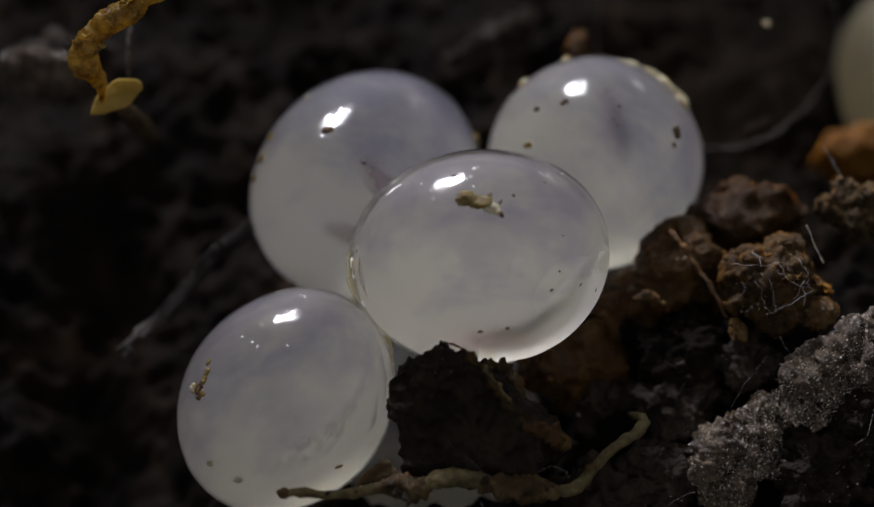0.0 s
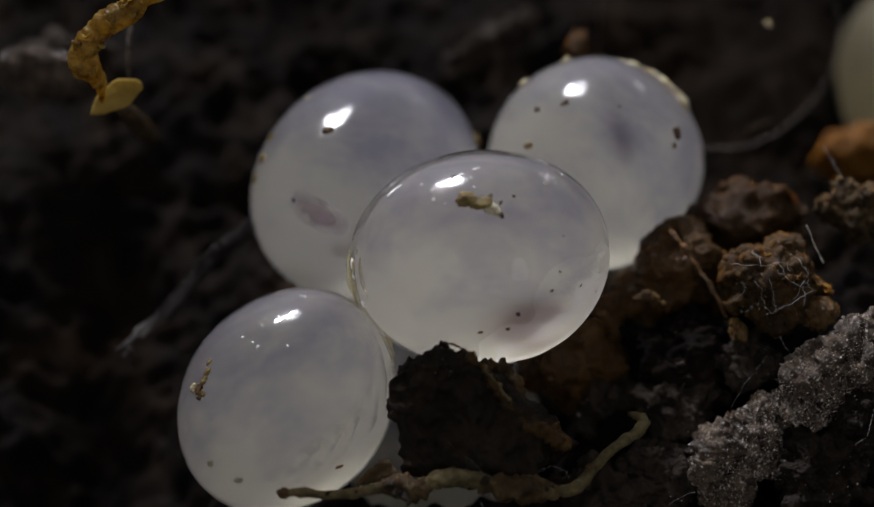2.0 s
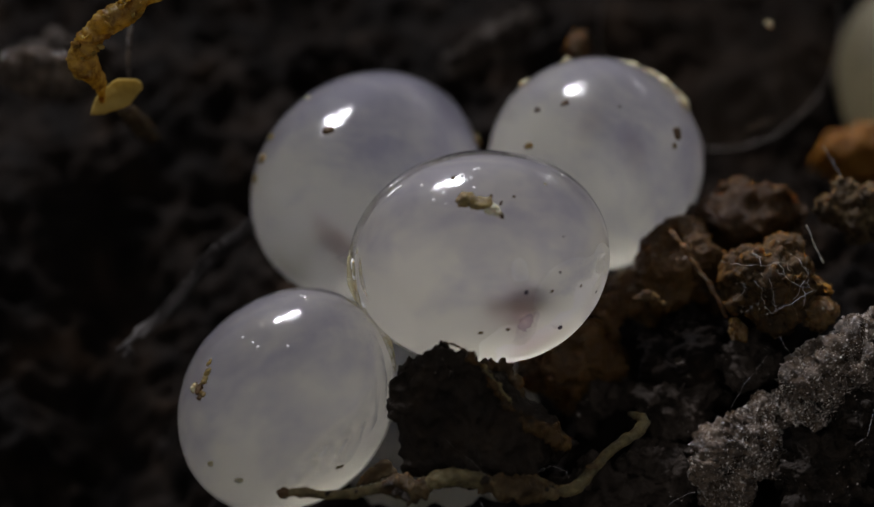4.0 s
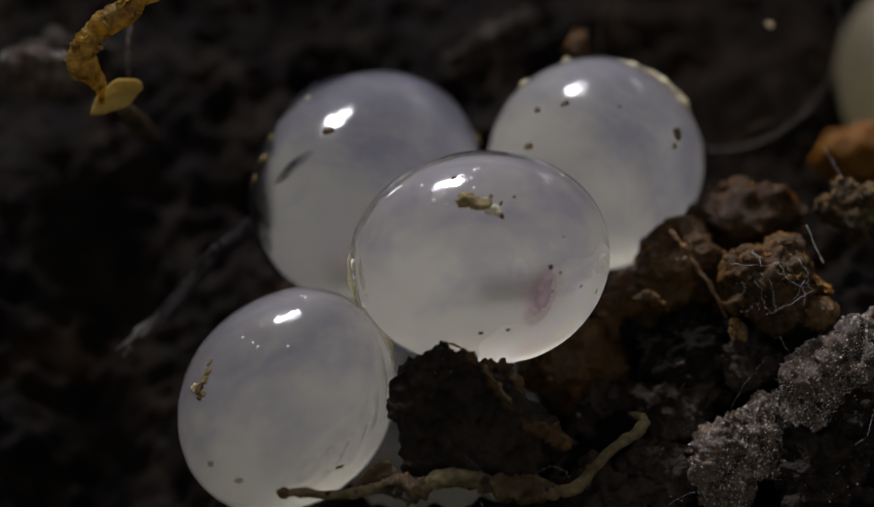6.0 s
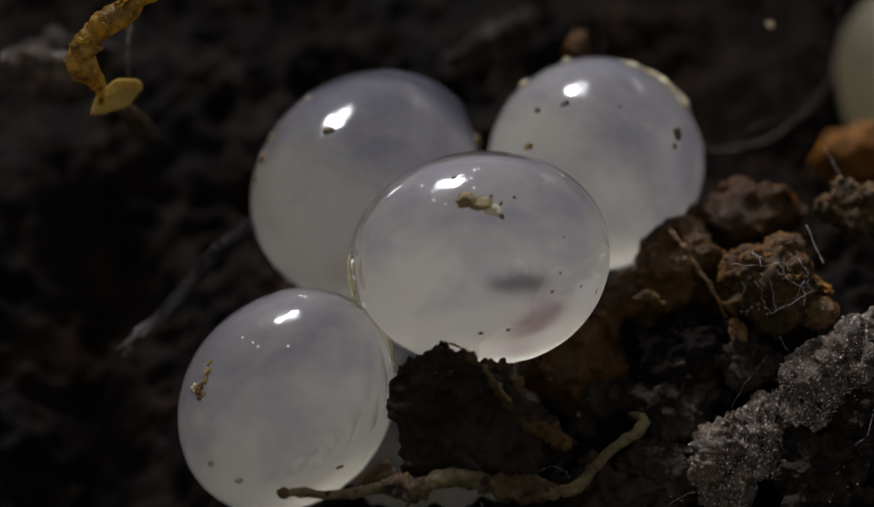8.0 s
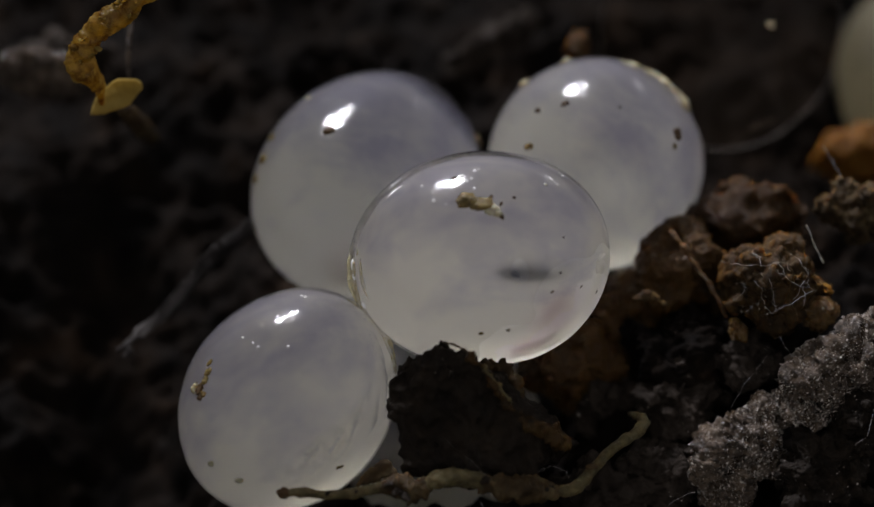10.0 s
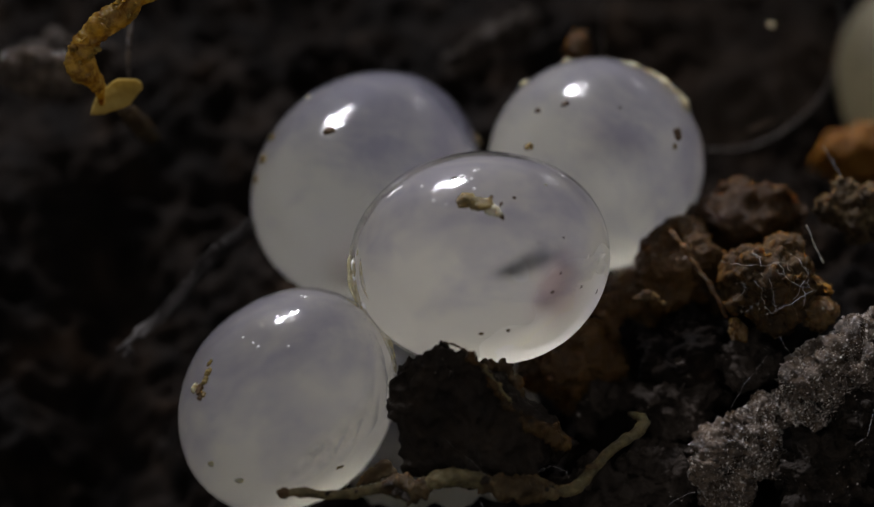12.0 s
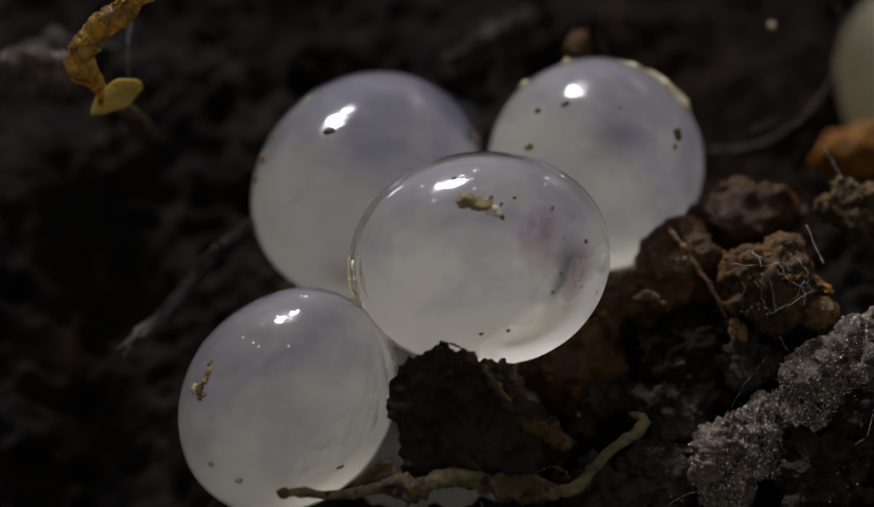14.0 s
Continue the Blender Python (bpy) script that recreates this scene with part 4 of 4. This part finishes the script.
def fibres():
    for pts, radii, label in (([(-4.16, 0.19, -2.07), (-4, 0.27, -1.99), (-3.84, 0.45, -1.95), (-3.64, 0.73, -1.96)], [0.05, 0.12, 0.12, 0.05], "pale broken end of a flat plant fibre"),
                              ([(-3.76, 1.03, -2.37), (-3.33, 1.43, -2.1), (-3.03, 1.62, -1.77), (-2.76, 1.65, -1.46), (-2.42, 1.78, -1.19)], [0.04, 0.07, 0.09, 0.13, 0.09], "grey flat plant fibre beside an egg")):
        at = pts[0]
        ob = thing("flat_fibre", at, label, "fibre")
        for k in range(9):
            off = Vector([random.uniform(-0.11, 0.11) for _ in range(3)])
            first, last = (0, len(pts)) if k == 0 else sorted(random.sample(range(len(pts) + 1), 2))
            line = [p + off * random.uniform(0.5, 1.3) for p in rel(pts, at)[first:last]]
            if len(line) > 1:
                part("strand", tube(line, [r * random.uniform(0.25, 0.55) for r in radii[first:last]], 8 + k, 10, 0.6, 10, 0.5), FIBRE, ob)
    at = (-3.94, 2.83, 0.85)
    solid("grey_hair", tube(rel([(-3.9, 3.19, 1.21), (-3.95, 2.88, 0.9), (-3.96, 2.65, 0.53)], at), [0.03, 0.034, 0.024], 9, 8, 0.2), GRIT, at, "thin grey plant hair", "fibre")
    at = (2.9, 1.5, -0.6)
    for name, pts, radii, mat, label in (
            ("dead_fibre", [(2.93, 0.72, -0.3), (3.05, 0.55, -0.33), (3.2, 0.35, -0.45), (3.42, 0.02, -0.6), (3.62, -0.28, -0.85)], [0.03, 0.025, 0.03, 0.032, 0.02], MOULD, "reddish brown dead fibre on damp humus"),
            ("humus_flake", [(2.45, -0.05, -0.75), (2.58, -0.02, -0.72), (2.72, -0.03, -0.74), (2.86, -0.1, -0.82)], [0.02, 0.06, 0.055, 0.015], ROOT_DARK, "pale brown flake on damp humus")):
        solid(name, crumple(tube(rel(pts, pts[0]), radii, 17, 14, 0.5, 10, 0.6), 18, [(0.1, 0.03), (0.04, 0.015)]), mat, pts[0], label, "fibre" if name == "dead_fibre" else "flake")
    threads = (
        ([(4.62, 0.54, -0.03), (4.72, 0.36, -0.21), (4.83, 0.2, -0.37)], 0.055, "stiff white hair standing on a clod"),
        ([(4.98, 2.11, -0.15), (5.12, 1.84, -0.28), (5.32, 1.55, -0.43)], 0.025, "fine white hair on the soil"),
        ([(4.05, -0.61, -0.46), (4.19, -0.64, -0.35), (4.36, -0.58, -0.3), (4.5, -0.51, -0.22), (4.67, -0.47, -0.18)], 0.016, "bright white fungal thread"),
        ([(4.4, -0.53, -0.25), (4.54, -0.38, -0.1), (4.57, -0.29, -0), (4.45, -0.18, 0.11)], 0.012, "bright white fungal thread"),
        ([(3.51, 0.08, -0.21), (3.77, -0.1, -0.1), (4.07, -0.18, -0.04), (4.31, -0.14, -0), (4.36, -0.22, -0.08)], 0.012, "bright white fungal thread"),
        ([(4.11, -0.29, -0.15), (4.16, -0.44, -0.29), (4.17, -0.65, -0.37)], 0.01, "bright white fungal thread"),
        ([(3.92, 0.17, -0.12), (4, 0.04, -0.1), (4, -0.18, -0.04)], 0.012, "bright white fungal thread"),
        ([(4.07, -0.22, -0.01), (4.16, -0.18, 0.03), (4.24, -0.25, 0.03), (4.28, -0.32, -0.04)], 0.012, "bright white fungal thread"),
        ([(4.5, -0.59, -0.31), (4.54, -0.52, -0.21), (4.5, -0.45, -0.14), (4.58, -0.36, -0.08)], 0.011, "bright white fungal thread"),
        ([(3.67, -0.48, -0.34), (3.75, -0.46, -0.25), (3.81, -0.4, -0.19), (3.76, -0.31, -0.17)], 0.01, "bright white fungal thread"),
        ([(3.82, -0.58, -0.44), (3.89, -0.56, -0.35), (3.97, -0.58, -0.3)], 0.01, "bright white fungal thread"),
        ([(3.91, -0.31, -0.17), (4, -0.42, -0.21), (4.03, -0.54, -0.33), (4.11, -0.62, -0.4)], 0.009, "bright white fungal thread"),
        ([(4.2, -0.25, -0.04), (4.31, -0.36, -0.08), (4.45, -0.42, -0.14), (4.62, -0.41, -0.2)], 0.009, "bright white fungal thread"),
        ([(4.39, 0.01, 0.01), (4.49, -0.14, -0), (4.57, -0.25, -0.11)], 0.009, "bright white fungal thread"),
        ([(3.62, -1.43, -1.29), (3.78, -1.28, -1), (4.07, -0.97, -0.83)], 0.009, "fine white hair on a gritty clod"),
        ([(4.24, -0.8, -0.66), (4.31, -0.9, -0.76), (4.42, -0.99, -0.85)], 0.01, "fine white hair on a gritty clod"),
        ([(2.85, -2.39, -1.97), (3.09, -2.29, -1.87), (3.33, -2.21, -1.93)], 0.013, "white fungal thread on the soil"),
        ([(5.33, -1.77, -0.92), (5.27, -1.94, -1.09), (5.24, -2.01, -1.16), (5.08, -2.01, -1.31)], 0.015, "white fungal thread on the soil"),
        ([(0.07, -2.28, -0.86), (0.44, -2.49, -1.08), (0.71, -2.66, -1.24)], 0.003, "fine grey hair before the bark"),
        ([(0.48, -2.3, -0.89), (0.52, -2.49, -1.08), (0.52, -2.64, -1.23)], 0.003, "fine grey hair before the bark"),
        ([(1.22, -2.5, -1.22), (1.39, -2.45, -1.18), (1.56, -2.5, -1.22), (1.6, -2.49, -1.36)], 0.009, "curled white hair on the rootlet"),
        ([(0.38, -2.73, -1.39), (0.51, -2.82, -1.41), (0.58, -2.89, -1.48)], 0.009, "white hair under the rootlet"),
    )
    for pts, r, label in threads:
        at = pts[0]
        ends, line = rel(pts, at), []
        for a, b in zip(ends, ends[1:]):
            for k in range(5):
                line.append(a.lerp(b, k / 5) + Vector([random.uniform(-0.016, 0.016) for _ in range(3)]) * (1 if label.startswith("bright") else 0.3))
        line.append(ends[-1])
        solid("fungal_thread", tube(line, [r * 0.16 * random.uniform(0.25, 1.4) for _ in line], r * 900, 6, 0.3, 3), THREAD, at, label, "thread", "white threads")


fibres()


def motions():
    """Everything that moves, second by second."""
    def settle(ob, dx, dy):
        """The eggs sink a little into the soil."""
        m = ob.matrix_world.copy()
        rows = []
        for t, s in ((0.0, 0.0), (2.0, 0.3), (6.0, 0.6), (10.5, 0.8), (14.0, 1.0)):
            rows.append((t, m @ pose(dx * s * MM, dy * s * MM, 0)))
        walk(ob, rows)
    settle(front_egg, 0.01, -0.028)
    settle(back_egg, 0.02, -0.012)
    settle(side_egg, 0.012, -0.022)
    settle(low_egg, 0.015, -0.006)
    settle(clear_egg, 0.07, -0.02)

    def swim(p, rows):
        """Rows of seconds, x, y, turn and depth below the embryo's face."""
        walk(p, [(t, seat(p.parent, x, y, turn, sink, 0.976)) for t, x, y, turn, sink in rows])
    swim(back_feeler, [(0.0, -0.02, 0.26, -45, 0), (0.5, -0.12, 0.24, -50, 0), (1.0, -0.28, 0.01, -35, 0), (1.5, -0.25, -0.11, -15, 0), (2.0, -0.89, -0.21, -25, 0.01),
                       (2.5, -0.77, -0.14, -25, 0.01), (3.0, -0.72, -0.17, -30, 0), (4.2, -0.59, -0.45, -60, 0.12), (5.3, -0.38, -0.74, -80, 0.3), (14.0, -0.38, -0.74, -80, 0.3)])
    swim(back_feeler_low, [(0.0, -0.48, -0.53, -20, 0.06), (0.5, -0.66, -0.61, -10, 0.0), (1.0, -0.50, -0.79, -5, 0.0), (1.5, -0.38, -0.81, -5, 0.09), (3.0, -0.45, -0.92, 0, 0.02),
                           (4.2, -0.38, -1.03, 0, 0.2), (12.0, 0.98, 0.62, 0, 0.2), (13.0, 1.20, 0.66, 10, 0.05), (14.0, 1.28, 0.62, 20, 0.0)])
    walk(back_gap, [(t, wrap(back_egg, around, behind)) for t, around, behind in (
        (0.0, 232, 85), (3.2, 230, 78), (4.6, 222, 48), (5.3, 215, 24), (5.5, 211, 19), (6.0, 188, 8), (6.5, 163, -11), (7.0, 138, 3), (7.25, 120, 16), (7.5, 98, 34), (8.0, 80, 42), (9.0, 65, 60), (14.0, 65, 85))])
    walk(back_smoke, [(t, wrap(back_egg, around, behind)) for t, around, behind in (
        (0.0, 150, 85), (5.5, 140, 60), (6.5, 128, 24), (7.0, 122, 4), (7.5, 96, 10), (8.0, 78, 12), (9.5, 56, 8), (10.5, 48, -8), (11.0, 45, -15), (11.5, 42, -10), (12.0, 38, 4), (12.7, 30, 22), (14.0, 20, 50))])

    def drift(p, x, y, turn, rows):
        """Slow swaying under the skin: rows of seconds, shift across, shift up, turn and depth."""
        walk(p, [(t, seat(p.parent, x + dx, y + dy, turn + dt, sink, 0.98)) for t, dx, dy, dt, sink in rows])
    sway = ((0.0, -0.12, 0.08, -6, 0.0), (3.0, 0.05, 0.0, 3, 0.0), (6.0, 0.1, -0.06, 8, 0.0), (8.5, -0.04, 0.0, -2, 0.0), (11.0, 0.0, 0.0, 0, 0.0), (14.0, 0.12, 0.08, 6, 0.0))
    for p, x, y, turn in zip(low_wisps, (0.62, 0.86, 0.35), (-0.5, -0.3, -0.62), (52, 60, 40)):
        drift(p, x, y, turn, sway)
    swim(back_gap_thin, [(0.0, -0.9, -1.25, 120, 0.5), (3.2, -1.1, -1.0, 120, 0.4), (4.8, -1.15, -0.84, 125, 0.12), (5.3, -1.16, -0.74, 125, 0.0), (5.5, -1.15, -0.68, 122, -0.01), (5.8, -1.25, -0.4, 110, 0.0), (6.1, -1.3, -0.1, 100, 0.06),
                          (6.5, -1.2, 0.3, 70, 0.2), (14.0, -1.1, 0.5, 60, 0.6)])
    swim(back_crease, [(0.0, -0.8, -1.0, 60, 0.5), (4.4, -0.8, -0.8, 60, 0.2), (5.3, -0.8, -0.52, 55, 0.0), (5.5, -0.78, -0.4, 50, -0.005), (6.0, -0.92, 0.18, 28, -0.01), (6.2, -0.85, 0.36, 32, 0.05), (6.6, -0.7, 0.55, 40, 0.25), (14.0, -0.4, 0.8, 40, 0.6)])
    swim(front_feeler, [(0.0, -0.08, -0.97, 0, 0.14), (1.0, 0.15, -0.87, 10, 0.08), (1.5, 0.29, -0.79, 10, 0.02), (2.0, 0.42, -0.67, -10, 0.02), (2.5, 0.44, -0.65, -20, 0.02), (3.0, 0.49, -0.57, -40, 0.01),
                        (5.3, 0.69, -0.14, -120, 0.01), (5.5, 0.76, -0.11, -115, 0.0), (6.0, 0.83, -0.07, -100, 0.0), (6.5, 1.00, -0.50, -160, 0.05), (7.5, 1.00, -0.53, -165, 0.055), (8.0, 0.96, -0.57, -160, 0.055),
                        (10.3, 1.06, -0.67, -120, 0.04), (11.0, 1.06, -0.26, -100, 0.04), (12.0, 1.00, -0.06, -120, 0.05), (12.5, 0.83, 0.08, -130, 0.03), (13.0, 0.76, 0.28, -120, 0.01),
                        (13.5, 0.81, 0.48, -125, 0.005), (14.0, 0.86, 0.62, -130, 0.005)])
    swim(front_feeler_low, [(0.0, 0.05, -1.01, 0, 0.2), (1.5, 0.19, -0.90, 0, 0.12), (3.0, 0.76, -0.95, -160, 0.03), (5.5, 1.06, -0.57, -110, 0.02), (6.5, 0.85, -0.90, -160, 0.03), (8.0, 0.79, -0.93, 190, 0.025),
                            (10.5, 0.93, -0.87, 200, 0.02), (11.5, 1.13, -0.26, 250, 0.04), (12.5, 1.21, 0.01, 250, 0.03), (13.0, 1.27, 0.29, 255, 0.0), (13.5, 1.25, 0.28, 250, 0.0), (14.0, 1.25, 0.24, 245, 0.0)])
    swim(front_slit, [(0.0, 0.72, -0.74, 28, 0.062), (0.7, 0.7, -0.72, 25, 0.08), (1.5, 0.46, -0.47, 10, 0.3), (3.0, 0.59, -0.57, 0, 0.3), (4.3, 0.46, -0.40, 0, 0.15), (5.3, 0.35, -0.26, 0, 0.13), (6.0, 0.29, -0.28, 0, 0.13), (6.5, 0.49, -0.30, 3, 0.125),
                      (7.0, 0.46, -0.26, 0, 0.125), (7.5, 0.49, -0.32, -8, 0.06), (8.0, 0.46, -0.26, -3, 0.04), (10.3, 0.56, -0.14, -5, 0.0), (10.5, 0.56, -0.13, 2, 0.0), (11.0, 0.46, -0.05, 8, 0.004),
                      (11.5, 0.56, 0.01, 8, 0.0), (12.0, 0.52, -0.03, 15, 0.005), (12.5, 0.69, 0.04, 20, 0.045), (13.0, 0.93, -0.09, 50, 0.028), (14.0, 1.00, -0.09, 60, 0.036)])
    swim(front_mantle, [(0.0, 0.86, -0.74, 40, 0.1), (0.7, 1.00, -0.74, 42, 0.04), (1.5, 1.03, -0.86, 30, 0.0), (3.0, 1.01, -0.87, 30, 0.0), (4.5, 1.13, -0.77, 42, 0.0), (6.0, 1.13, -0.75, 45, 0.0), (8.0, 1.13, -0.75, 45, 0.0), (11.0, 1.13, -0.74, 48, 0.01),
                        (12.3, 1.00, -0.60, 52, 0.06), (13.0, 0.93, -0.53, 55, 0.12), (14.0, 0.93, -0.53, 55, 0.12)])
    swim(front_lobe, [(0.0, -0.03, -1.02, 0, 0.035), (1.5, 0.39, -0.84, 0, 0.03), (3.0, 0.42, -0.72, -30, 0.02), (5.5, 0.59, -0.40, 60, 0.01), (6.0, 0.71, -0.40, 80, 0.015), (6.5, 0.78, -0.63, 20, 0.02), (8.0, 0.76, -0.67, 15, 0.02),
                      (10.5, 0.96, -0.53, 30, 0.04), (11.0, 0.96, -0.33, 60, 0.02), (12.0, 0.93, -0.20, 60, 0.02), (13.0, 0.69, 0.04, 70, 0.02), (14.0, 0.76, 0.21, 60, 0.02)])
    swim(side_feeler, [(0.0, 0.17, 0.61, -80, 0.005), (1.0, 0.20, 0.54, -80, 0.03), (2.0, 0.17, 0.43, -80, 0.05), (3.0, -0.07, 0.54, 60, 0.0), (4.2, -0.15, 0.50, 60, 0.05), (5.3, -0.22, 0.43, 60, 0.2), (14.0, -0.01, 0.39, 60, 0.1)])
    swim(side_feeler_low, [(0.0, 0.20, 0.32, -85, 0.03), (1.5, 0.26, 0.29, -85, 0.05), (3.0, 0.35, 0.16, -80, 0.0), (4.2, 0.42, 0.14, -80, 0.06), (5.3, 0.49, 0.14, -80, 0.2), (14.0, 0.20, 0.39, 0, 0.09)])

    # the dry stem bends over slowly
    axis = Vector((0, -0.7071, 0.7071))
    rows = []
    for t, s in ((0.0, 0.0), (1.5, 0.08), (3.0, 0.2), (5.5, 0.45), (8.0, 0.72), (10.5, 0.95), (12.0, 1.0), (14.0, 1.03)):
        rows.append((t, Matrix.Translation((0, -0.03 * s * MM, -0.03 * s * MM)) @ Matrix.Rotation(radians(4.0 * s), 4, axis)))
    walk(stalk, rows)


motions()
